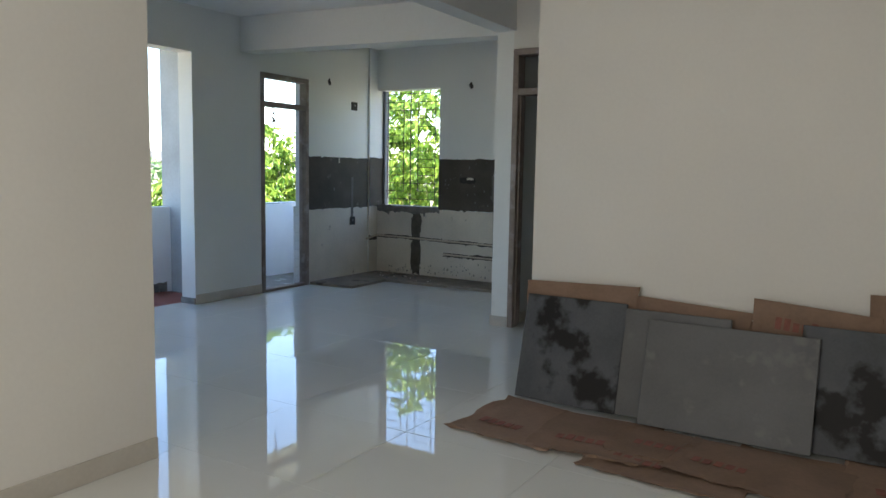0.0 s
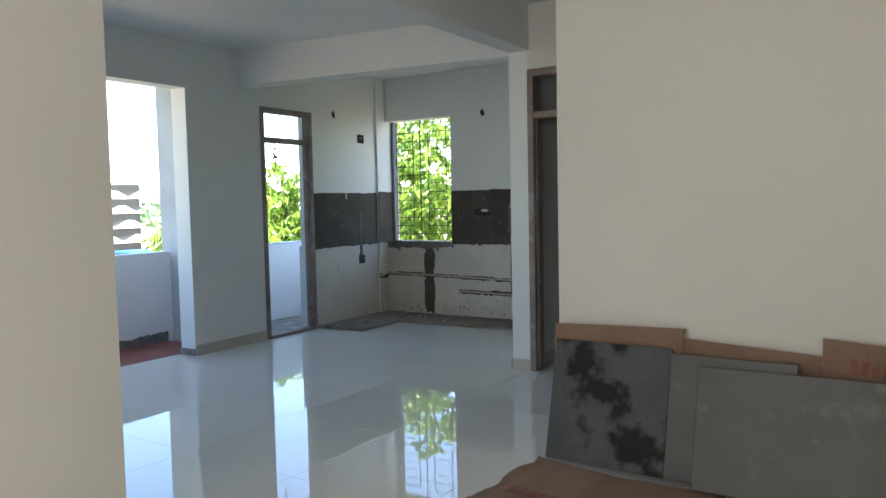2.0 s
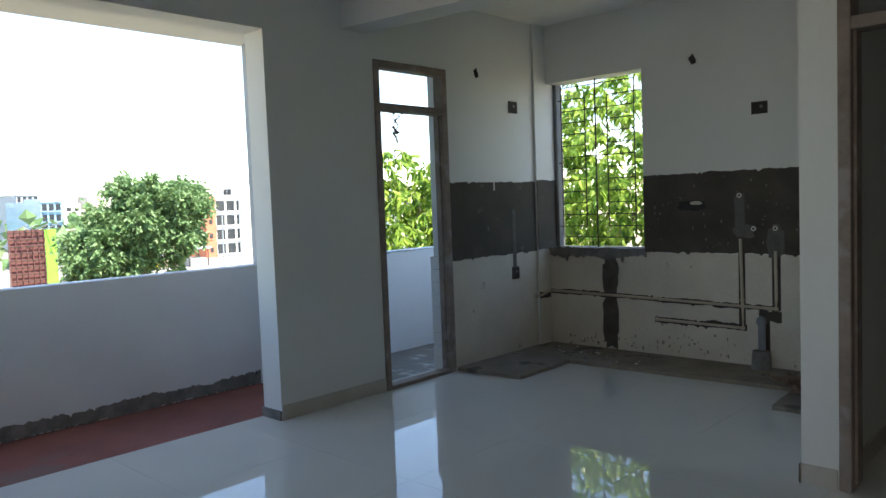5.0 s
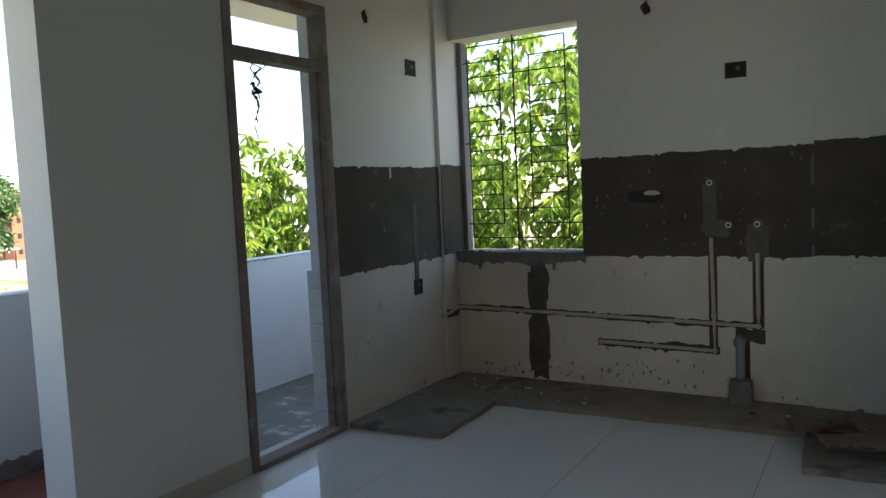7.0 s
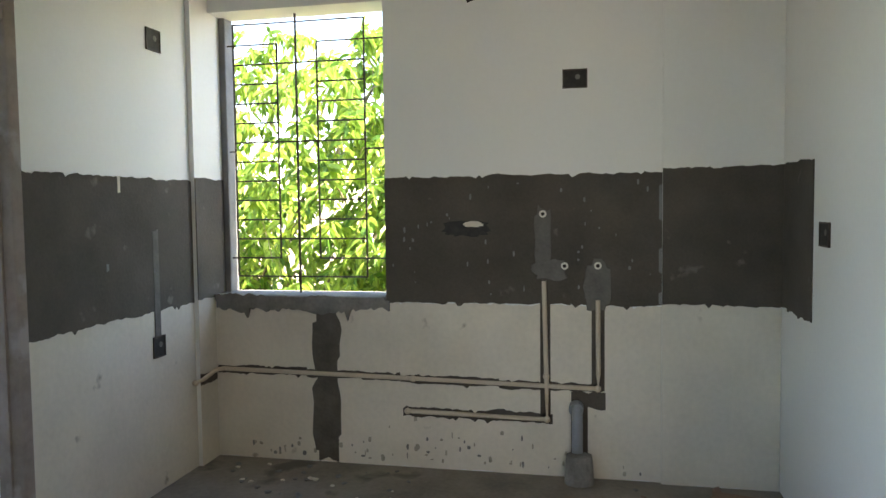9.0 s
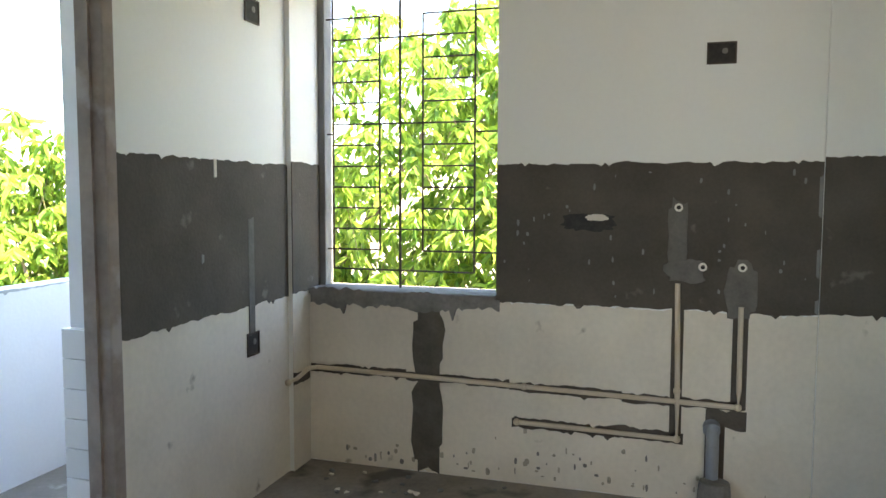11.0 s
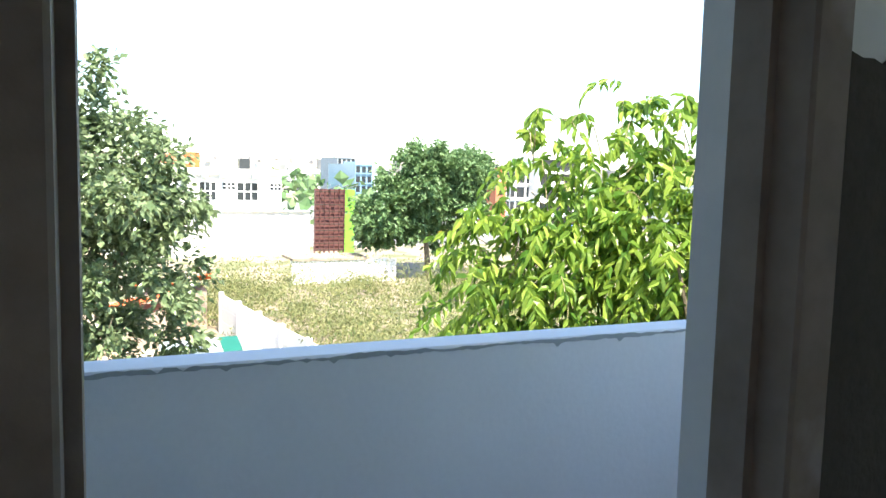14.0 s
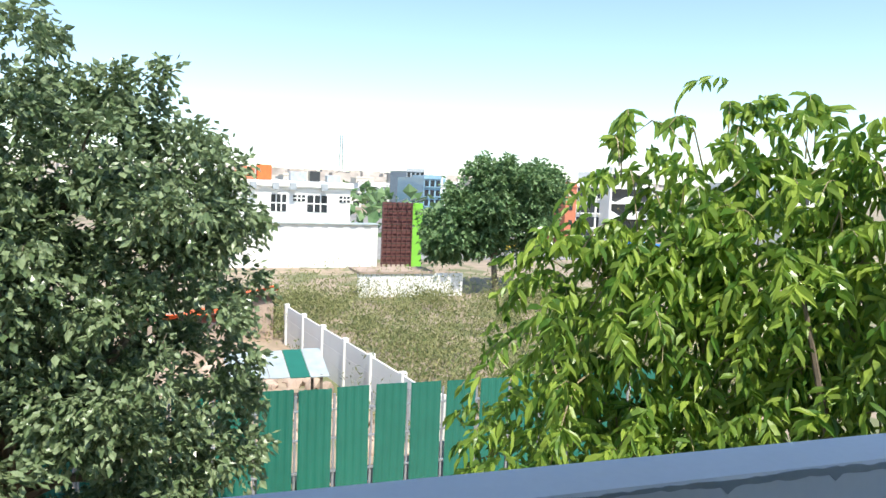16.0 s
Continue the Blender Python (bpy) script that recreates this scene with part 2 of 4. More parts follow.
def ragged(axis, at, u0, u1, z0, z1, thick, step=0.016, rough=0.0045, seed=1, sides=0.0, holes=()):
    """A thin coat on a wall with hand-torn edges. axis: the wall's normal, 'x+', 'x-' or 'y-'."""
    rng = random.Random(seed)
    n = max(4, int((u1 - u0) / step))
    us = [u0 + (u1 - u0) * i / n for i in range(n + 1)]

    def edge(z):
        drift, out = 0.0, []
        for _ in us:
            drift = 0.7 * drift + rng.uniform(-rough, rough)
            out.append(z + drift + (rng.uniform(-4.0, 1.0) * rough if rng.random() < 0.08 else 0))
        return out
    lo, hi = edge(z0), edge(z1)
    bm = bmesh.new()

    def v(u, z, out):
        return bm.verts.new((at + out, u, z) if axis == "x+" else (at - out, u, z) if axis == "x-" else (u, at - out, z))
    front_lo, front_hi = [v(u, z, thick) for u, z in zip(us, lo)], [v(u, z, thick) for u, z in zip(us, hi)]
    back_lo, back_hi = [v(u, z, 0.0) for u, z in zip(us, lo)], [v(u, z, 0.0) for u, z in zip(us, hi)]
    for i in range(n):
        bm.faces.new((front_lo[i], front_lo[i + 1], front_hi[i + 1], front_hi[i]))
        bm.faces.new((front_hi[i], front_hi[i + 1], back_hi[i + 1], back_hi[i]))
        bm.faces.new((back_lo[i], back_lo[i + 1], front_lo[i + 1], front_lo[i]))
    for i in (0, n):
        bm.faces.new((front_lo[i], front_hi[i], back_hi[i], back_lo[i]))
    return bm


# ---- structure: rooms ----
H = 2.92
floor_base = structure("floor", boxes((-0.2, 6.8, -9.4, 0.0, -0.2, -0.010)), GROUT, "white polished floor tiles with fine joints", "floor")
west = boxes((-0.2, 0, -6.0, -5.5, 0, H), (-0.2, 0, -5.5, -2.985, 2.482, H), (-0.2, 0, -2.985, -2.081, 0, H), (-0.2, 0, -2.081, -1.315, 2.4, H), (-0.09, 0, -1.318, 0.2, 0, H), (-0.2, -0.09, -1.3, 0.2, 0, H))
structure("wall_west", west, WHITE, "white painted wall with balcony opening and doorway", "wall")
north = boxes((0, 0.983, 0, 0.2, 0, 0.889), (0, 0.983, 0, 0.2, 2.403, H), (0.983, 2.87, 0, 0.2, 0, H))
structure("wall_north", north, WHITE, "white kitchen wall with a window opening", "wall")
structure("wall_kitchen_side", boxes((2.87, 3.03, -2.10, 0.2, 0, H), (2.87, 3.03, 0.2, 0.5, 0, H)), WHITE, "white partition wall ending in a narrow pier", "wall")
structure("pilaster_1", boxes((0.0, 0.025, -0.18, -0.002, 0.0, 0.889), (0.0, 0.025, -0.18, -0.002, 2.403, H), (0.0, 0.025, -0.18, 0.11, 0.889, 2.403)), WHITE, "shallow white corner pilaster", "pilaster")
structure("pilaster_2", boxes((2.34, 2.868, -0.022, -0.0, 0.0, H)), WHITE, "shallow white corner pilaster", "pilaster")
structure("wall_passage", boxes((3.03, 4.0, -2.1, -1.9, 2.42, H), (3.93, 6.8, -2.1, -1.9, 0, 2.42), (4.0, 6.8, -2.1, -1.9, 2.42, H)), WARM, "white wall above and beside a doorway", "wall")
structure("wall_sheet", boxes((4.0, 6.5, -3.71, -3.54, 0, H)), WARM, "plain off-white wall behind leaning stone slabs", "wall")
structure("wall_east", boxes((6.5, 6.74, -9.4, -2.1, 0, H)), WARM, "plain off-white wall", "wall")
structure("wall_south", boxes((2.9, 3.6, -9.4, -9.2, 0, H), (6.0, 6.5, -9.4, -9.2, 0, H), (3.6, 6.0, -9.4, -9.2, 0, 0.55), (3.6, 6.0, -9.4, -9.2, 2.45, H), (3.5, 6.1, -9.5, -9.4, 0.4, 2.6)), WARM, "off-white wall with a closed window recess", "wall")
structure("wall_partition", boxes((2.86, 3.02, -9.2, -5.74, 0, H)), WARM, "off-white partition wall ending beside the walkway", "wall")
structure("wall_living_south", boxes((0, 2.86, -6.0, -5.83, 0, H)), WHITE, "plain white wall", "wall")
structure("wall_bedroom", boxes((3.03, 3.05, 0.5, 2.4, 0, H), (3.05, 5.0, 2.4, 2.5, 0, H), (5.0, 5.1, -1.9, 2.5, 0, H)), WHITE, "plain walls of the room past the doorway", "wall")
structure("floor_passage", boxes((3.03, 5.0, -1.9, 2.4, -0.1, -0.002)), SCREED, "bare cement floor past the doorway", "floor")
structure("ceiling", boxes((-0.2, 6.74, -9.4, 0.2, H, H + 0.15), (3.0, 5.1, 0.2, 2.5, H, H + 0.15)), CEIL, "white plastered ceiling", "ceiling")
beam = bmesh.new()
bbox(beam, 2.87, 3.05, -9.2, -2.1, 2.57, H)
structure("beam_1", beam, CEIL, "white plastered ceiling beam", "beam")
beam = bmesh.new()
v = [beam.verts.new(c) for c in ((0, -2.36, 2.57), (2.87, -1.98, 2.57), (2.87, -1.75, 2.57), (0, -2.13, 2.57), (0, -2.36, H), (2.87, -1.98, H), (2.87, -1.75, H), (0, -2.13, H))]
for q in ((3, 2, 1, 0), (0, 1, 5, 4), (1, 2, 6, 5), (2, 3, 7, 6), (3, 0, 4, 7)):
    beam.faces.new([v[i] for i in q])
structure("beam_2", beam, CEIL, "white plastered ceiling beam over the kitchen edge", "beam")

# skirting
structure("baseboard", boxes((0.0, 0.009, -2.985, -2.081, 0, 0.095), bevel=0.002), SKIRT, "beige skirting tile", "skirting")
structure("baseboard_2", boxes((3.02, 3.03, -9.2, -5.74, 0, 0.1), bevel=0.002), SKIRT, "beige skirting tile", "skirting")
structure("baseboard_3", boxes((2.862, 3.025, -2.11, -2.1, 0, 0.09), (2.86, 2.87, -2.11, -1.05, 0, 0.09)), SKIRT, "beige skirting tile on the pier", "skirting")
structure("baseboard_4", boxes((6.49, 6.5, -9.2, -3.71, 0, 0.1), (4.0, 6.49, -3.72, -3.71, 0, 0.1), (3.03, 3.04, -1.9, 0.5, 0, 0.09)), SKIRT, "beige skirting tile", "skirting")
structure("pier_foot", boxes((-0.205, -0.0, -3.0, -2.985, 0, 0.06)), MORTAR, "bare mortar at the foot of the pier", "skirting")

# kitchen wall coats
kitchen_coat = thing("wall_coat", "dusty cream primer under the dark plaster band", "wall coat", kind="structure")
part("lower_coat", ragged("x+", 0, -1.315, -0.18, 0.03, 0.92, 0.002, seed=3), CREAM, kitchen_coat)
part("lower_coat", ragged("x+", 0.025, -0.18, -0.004, 0.03, 0.92, 0.002, seed=4), CREAM, kitchen_coat)
part("lower_coat", ragged("y-", 0, 0.027, 2.34, 0.03, 0.885, 0.002, seed=5), CREAM, kitchen_coat)
part("lower_coat", ragged("y-", -0.022, 2.34, 2.866, 0.03, 0.92, 0.002, seed=6), CREAM, kitchen_coat)
band = thing("plaster_band", "dark raw cement plaster band with ragged edges", "plaster band", kind="structure")
part("plaster", ragged("x+", 0, -1.315, -0.18, 0.893, 1.514, 0.005, seed=7), BAND, band)
part("plaster", ragged("x+", 0.025, -0.18, 0.11, 0.905, 1.528, 0.005, rough=0.004, seed=8), BAND, band)
part("plaster", ragged("y-", 0, 0.983, 2.34, 0.886, 1.520, 0.005, seed=9), BAND, band)
part("plaster", ragged("y-", -0.022, 2.34, 2.868, 0.895, 1.538, 0.005, seed=10), BAND, band)
part("plaster", ragged("x-", 2.87, -0.5, -0.03, 0.895, 1.542, 0.005, seed=11), BAND, band)

# window opening: cement reveals and sill
reveal = thing("window_reveal", "rough grey cement around the window opening", "window reveal", kind="structure")
part("jamb", boxes((0.0, 0.06, 0.112, 0.205, 0.9, 2.403), bevel=0.004), PATCH, reveal)
part("sill", ragged("y-", 0.0, 0.04, 1.0, 0.84, 0.905, 0.022, rough=0.012, seed=12), MORTAR, reveal, "rough mortar sill")
part("sill_top", boxes((0.026, 0.983, -0.02, 0.22, 0.88, 0.912), bevel=0.006), MORTAR, reveal)

# raised cement floor along the kitchen walls
plat = bmesh.new()
outline = ((0.0, -1.30), (0.3, -1.29), (0.6, -1.25), (0.605, -0.9), (0.585, -0.58), (1.0, -0.57), (1.7, -0.53), (2.33, -0.50), (2.36, -1.01), (2.87, -0.99), (2.87, 0.0), (0.0, 0.0))
rng = random.Random(5)
ring = []
for (ax, ay), (bx, by) in zip(outline, outline[1:] + outline[:1]):
    steps = max(1, int(math.hypot(bx - ax, by - ay) / 0.09))
    for i in range(steps):
        w = 0.007 if ay < -0.1 and ax > 0.01 and ax < 2.86 else 0
        ring.append((ax + (bx - ax) * i / steps + rng.uniform(-w, w), ay + (by - ay) * i / steps + rng.uniform(-w, w)))
low, top = [plat.verts.new((x, y, 0)) for x, y in ring], [plat.verts.new((x, y, 0.03)) for x, y in ring]
plat.faces.new(top)
for i in range(len(ring)):
    j = (i + 1) % len(ring)
    plat.faces.new((low[i], low[j], top[j], top[i]))
bmesh.ops.triangulate(plat, faces=plat.faces[:])
structure("floor_cement_strip", plat, SCREED, "dirty raised cement strip along the kitchen walls", "floor")

# balconies
structure("floor_balcony", boxes((-1.5, -0.2, -5.9, -2.25, -0.3, -0.10)), RED, "red oxide balcony floor", "floor")
structure("floor_utility", boxes((-1.5, -0.2, -2.25, 0.2, -0.3, -0.11)), UTIL, "cement utility balcony floor with white splashes", "floor")
structure("doorstep", boxes((-0.2, -0.1, -2.07, -1.315, -0.2, -0.012)), UTIL, "cement doorstep", "floor")
structure("parapet", boxes((-1.53, -1.40, -5.9, 0.3, -0.3, 0.9), (-1.40, -0.2, 0.19, 0.3, -0.3, 0.9), (-1.40, -0.2, -5.9, -5.79, -0.3, 0.9), bevel=0.006), OUTER, "white painted balcony parapet", "parapet")
structure("parapet_foot", ragged("x+", -1.40, -5.79, -2.25, -0.10, 0.0, 0.02, rough=0.01, seed=15), MORTAR, "bare cement foot of the parapet", "parapet")
structure("balcony_divider", boxes((-1.533, -0.2, -2.17, -2.13, 0.902, H), (-1.40, -0.2, -2.17, -2.13, -0.11, 0.902)), BLUEGREY, "bluish grey wall between the balconies", "wall")
structure("divider_ledge", boxes((-1.398, -0.27, -2.13, -2.108, -0.11, 0.852)), OUTER, "low white ledge on the balcony wall", "ledge")
fillet = thing("ledge_mortar", "rough brown mortar smeared along the top of the ledge", "ledge", kind="structure")
smear = bmesh.new()
front = []
for i in range(64):
    u = -1.525 + i * 0.02
    top = 0.897 + 0.055 * math.exp(-((u + 1.13) / 0.13) ** 2) + 0.008 * math.sin(i * 0.8) + rng.uniform(-0.006, 0.006)
    depth = 0.012 + 0.004 * math.sin(i * 1.3) + rng.uniform(-0.002, 0.002)
    front.append([smear.verts.new((u, -2.13 + d, z)) for d, z in ((depth + 0.004, 0.848), (depth + 0.006, 0.87), (depth, 0.5 * (0.87 + top)), (0.0005, top))])
for a_, b_ in zip(front, front[1:]):
    for k in range(3):
        smear.faces.new((a_[k], b_[k], b_[k + 1], a_[k + 1]))
part("smear", smear, MORTAR, fillet)
part("fillet", tube(bmesh.new(), [(-1.395 + i * 0.045, -2.117 + rng.uniform(-0.004, 0.004), 0.862 + 0.008 * math.sin(i * 0.9) + rng.uniform(-0.005, 0.005)) for i in range(26)], 0.017, 8), MORTAR, fillet)
structure("lower_storeys", boxes((-1.5, 6.74, -9.4, 0.2, -9.3, -0.31)), OUTER, "plain white lower storeys of the house", "wall")
structure("slab_above", boxes((-1.6, -0.2, -6.0, 0.35, 2.75, 2.95)), CEIL, "underside of the balcony above", "ceiling")
structure("parapet_smear", ragged("x+", -1.40, -2.10, 0.18, 0.887, 0.896, 0.002, step=0.015, rough=0.003, seed=16), BLUEGREY, "thin grey smear along the parapet edge", "parapet")
outer_jamb = thing("door_outer_jamb", "outer door reveal, grey above and tiled below", "door reveal", kind="structure")
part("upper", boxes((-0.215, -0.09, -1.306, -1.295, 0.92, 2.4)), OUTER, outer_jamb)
part("upper", boxes((-0.215, -0.1, -2.09, -2.06, 0.0, 2.4)), BLUEGREY, outer_jamb)
for i in range(9):
    part("tile", boxes((-0.225, -0.1, -1.338, -1.297, i * 0.104 - 0.01, i * 0.104 + 0.091), bevel=0.002), DADO, outer_jamb)


# ---- doors and window ----
def door_frame(name, label, place, wide, high, deep, bar, turn, sill):
    """A wooden frame with a transom bar, built across x from its foot's corner."""
    f = thing(name, label, "door frame", kind="structure")
    f.matrix_basis = pose(*place, 0, 0, turn)
    s = 0.053
    for x in (0, wide - s):
        part("jamb", boxes((x, x + s, 0, deep, 0, high - s), bevel=0.004), WOOD, f)
        part("stop", boxes((x + (s if x == 0 else -0.012), x + (s + 0.012 if x == 0 else 0), 0.045, deep - 0.005, 0.03, bar)), WOOD, f)
    part("head", boxes((0, wide, 0, deep, high - s, high), bevel=0.004), WOOD, f)
    part("transom", boxes((s, wide - s, 0.002, deep - 0.002, bar, bar + 0.055), bevel=0.004), WOOD, f)
    if sill:
        part("threshold", boxes((s, wide - s, 0, deep, -0.01, 0.028), bevel=0.004), WOOD, f)
    return f


door_frame("door_1", "grey-brown wooden door frame with open transom", (0.012, -2.079, 0), 0.758, 2.398, 0.100, 2.04, 90, True)
door_frame("door_2", "grey-brown wooden door frame to a dark room", (3.032, -2.112, 0), 0.9, 2.418, 0.13, 2.03, 0, False)

grille = thing("window_grille", "dark iron window grille of thin bars", "window grille", kind="structure")


def bar_x(x0, x1, z, y=0.12, r=0.0045):
    part("bar", tube(bmesh.new(), ((x0, y, z), (x1, y, z)), r, 6), IRON, grille)


def bar_z(x, z0, z1, y=0.12, r=0.0055):
    part("bar", tube(bmesh.new(), ((x, y, z0), (x, y, z1)), r, 6), IRON, grille)


bar_z(0.465, 0.9, 2.403, r=0.007)
for x in (0.105, 0.845):
    bar_z(x, 1.0, 2.36)
for x in (0.357, 0.583):
    bar_z(x, 1.10, 2.25)
bar_x(0.105, 0.845, 1.0), bar_x(0.105, 0.845, 2.36)
for i in range(12):
    z = 2.25 - i * 0.1045
    if i in (1, 5, 10):
        bar_x(0.105, 0.845, z)
    else:
        bar_x(0.105, 0.357, z)
        bar_x(0.583, 0.845, z)
for z in (2.25, 1.68, 1.10):
    bar_x(0.07, 0.105, z), bar_x(0.845, 0.983, z)


# ---- kitchen services ----
def wall_pipe(name, pts, r, label, material=CPVC, elbows=()):
    p = thing(name, label, "water pipe")
    part("pipe", tube(bmesh.new(), pts, r, 10), material, p)
    for e in elbows:
        bm = bmesh.new()
        bmesh.ops.create_uvsphere(bm, u_segments=10, v_segments=6, radius=r * 1.5, matrix=Matrix.Translation(e))
        part("fitting", bm, material, p)
    return p


wall_pipe("water_pipe", ((0.014, -0.218, 0.475), (0.037, -0.165, 0.487), (0.042, -0.05, 0.512), (0.07, -0.014, 0.512), (1.0, -0.012, 0.497), (2.043, -0.012, 0.478), (2.045, -0.012, 0.55), (2.043, -0.012, 0.91)), 0.0115, "cream plastic water pipe running along the kitchen wall", elbows=((2.043, -0.012, 0.478), (1.12, -0.012, 0.495), (0.016, -0.214, 0.477)))
wall_pipe("water_pipe", ((1.088, -0.012, 0.325), (1.4, -0.012, 0.321), (1.798, -0.012, 0.315), (1.796, -0.012, 0.5), (1.785, -0.012, 1.0)), 0.0115, "cream plastic water pipe with an upright branch", elbows=((1.798, -0.012, 0.315), (1.794, -0.012, 0.53), (1.088, -0.012, 0.325)))
chase = thing("pipe_chase", "dark chiselled grooves round the wall pipes", "wall groove", kind="structure")
part("groove", ragged("x+", 0.025, -0.18, -0.01, 0.45, 0.515, 0.003, rough=0.005, seed=20), BAND, chase)
for k in range(4):
    u0, u1 = 0.03 + k * 0.51, 0.03 + (k + 1) * 0.51
    part("groove", ragged("y-", 0, u0, min(u1, 2.06), 0.488 - 0.0095 * k, 0.529 - 0.0095 * k, 0.004, rough=0.004, seed=21 + k), BAND, chase)
part("groove", ragged("y-", 0, 1.063, 1.825, 0.297, 0.345, 0.004, rough=0.005, seed=25), BAND, chase)
part("groove", ragged("y-", 0, 1.765, 1.815, 0.30, 0.93, 0.004, rough=0.004, step=0.012, seed=26), BAND, chase)
part("groove", ragged("y-", 0, 2.013, 2.075, 0.46, 0.90, 0.004, rough=0.006, step=0.012, seed=27), BAND, chase)
part("groove", ragged("y-", 0, 1.915, 2.08, 0.395, 0.465, 0.004, rough=0.012, step=0.02, seed=28), BAND, chase)
part("groove", ragged("y-", 0, 1.915, 1.995, 0.05, 0.44, 0.0035, rough=0.006, step=0.012, seed=29), BAND, chase)


def blob_coat(u, z, w, h, seed, thick=0.008, n=22):
    """A trowelled patch with a wandering outline on the north wall."""
    bm, rng2 = bmesh.new(), random.Random(seed)
    a, b = [], []
    for i in range(n):
        t = i * math.tau / n
        k = 1 + rng2.uniform(-0.16, 0.16)
        s = math.copysign(abs(math.cos(t)) ** 0.7, math.cos(t)), math.copysign(abs(math.sin(t)) ** 0.7, math.sin(t))
        a.append(bm.verts.new((u + w / 2 * k * s[0], -thick, z + h / 2 * k * s[1])))
        b.append(bm.verts.new((u + w / 2 * k * s[0] * 1.06, 0, z + h / 2 * k * s[1] * 1.03)))
    bm.faces.new(a)
    for i in range(n):
        bm.faces.new((a[i], a[(i + 1) % n], b[(i + 1) % n], b[i]))
    return bm


patches = thing("cement_patch", "trowelled grey cement patches over the pipes", "cement patch", kind="structure")
part("patch", blob_coat(1.782, 1.20, 0.085, 0.34, 31, 0.009), FILLED, patches)
part("patch", blob_coat(1.815, 1.055, 0.16, 0.10, 32, 0.011), FILLED, patches)
part("patch", blob_coat(2.043, 0.975, 0.12, 0.24, 33, 0.009), FILLED, patches)
STRIP = mat("filled_chase_cement", (0.105, 0.092, 0.076), 0.9, vary=0.35, scale=10, bump=0.6, grain=70)
cover = thing("cement_strip", "dark cement strip where a chase was filled below the window", "cement patch", kind="structure")
part("strip", ragged("y-", 0, 0.60, 0.71, 0.03, 0.87, 0.006, step=0.018, rough=0.015, seed=34), STRIP, cover)
part("strip", blob_coat(0.645, 0.27, 0.15, 0.40, 35, 0.0062), STRIP, cover)
part("strip", blob_coat(0.65, 0.66, 0.15, 0.3, 36, 0.0064), STRIP, cover)
wire_line = thing("filled_conduit", "pale filled conduit line down to a switch box", "cement patch", kind="structure")
part("strip", ragged("x+", 0, -0.53, -0.485, 0.76, 1.27, 0.0065, step=0.012, rough=0.006, seed=37), FILLED, wire_line)
drain = thing("drain_pipe", "grey plastic drain pipe set in a cement socket", "drain pipe")
part("pipe", tube(bmesh.new(), ((1.945, -0.03, 0.03), (1.945, -0.03, 0.30), (1.943, -0.025, 0.40)), 0.027, 14), PVC, drain)
part("mouth", tube(bmesh.new(), ((1.94, -0.04, 0.375), (1.94, -0.005, 0.385)), 0.036, 14), PVC, drain)
part("socket", tube(bmesh.new(), ((1.955, -0.075, 0.03), (1.955, -0.072, 0.12), (1.955, -0.07, 0.165)), 0.072, 14, 0.062), MORTAR, drain, "rough cement socket")
for x, z in ((1.781, 1.328), (1.885, 1.075), (2.043, 1.077)):
    c = thing("pipe_cap", "round white pipe outlet cap in the plaster", "pipe cap", "outlet caps")
    part("ring", tube(bmesh.new(), ((x, -0.001, z), (x, -0.017, z)), 0.018, 14), CAP, c)
    # dark disc painted for the shaded mouth of the outlet
    part("plug", tube(bmesh.new(), ((x, -0.017, z), (x, -0.02, z)), 0.009, 10), DARK, c)
slot = thing("broken_slot", "chipped slot in the dark plaster with pale filling", "wall slot", kind="structure")
# the slot is not cut: a raised near-black patch paints its shade
part("hollow", blob_coat(1.40, 1.258, 0.24, 0.075, 41, 0.0065, 30), DARK, slot)
part("filling", blob_coat(1.435, 1.28, 0.10, 0.028, 42, 0.010), CREAM, slot)


def switch_box(x, y, z, w, h, axis, label="empty metal switch box, its shaded inside painted on a plate"):
    b = thing("switch_box", label, "switch box", "switch boxes")
    m = pose(x, y, z, 0, 0, {"x+": 90, "x-": -90, "y-": 0}[axis])
    b.matrix_basis = m
    # no depth here: the plate's dark colour stands for the box's shaded inside
    part("back", boxes((-w / 2, w / 2, -0.004, 0.0, -h / 2, h / 2)), DARK, b)
    t = 0.006
    for lim in ((-w / 2 - t, -w / 2), (w / 2, w / 2 + t)):
        part("rim", boxes((*lim, -0.008, 0, -h / 2 - t, h / 2 + t)), IRON, b)
    for lim in ((-h / 2 - t, -h / 2), (h / 2, h / 2 + t)):
        part("rim", boxes((-w / 2, w / 2, -0.008, 0, *lim)), IRON, b)
    part("knockout", tube(bmesh.new(), ((w * 0.12, -0.004, h * 0.1), (w * 0.12, -0.006, h * 0.1)), h * 0.16, 8), MORTAR, b)


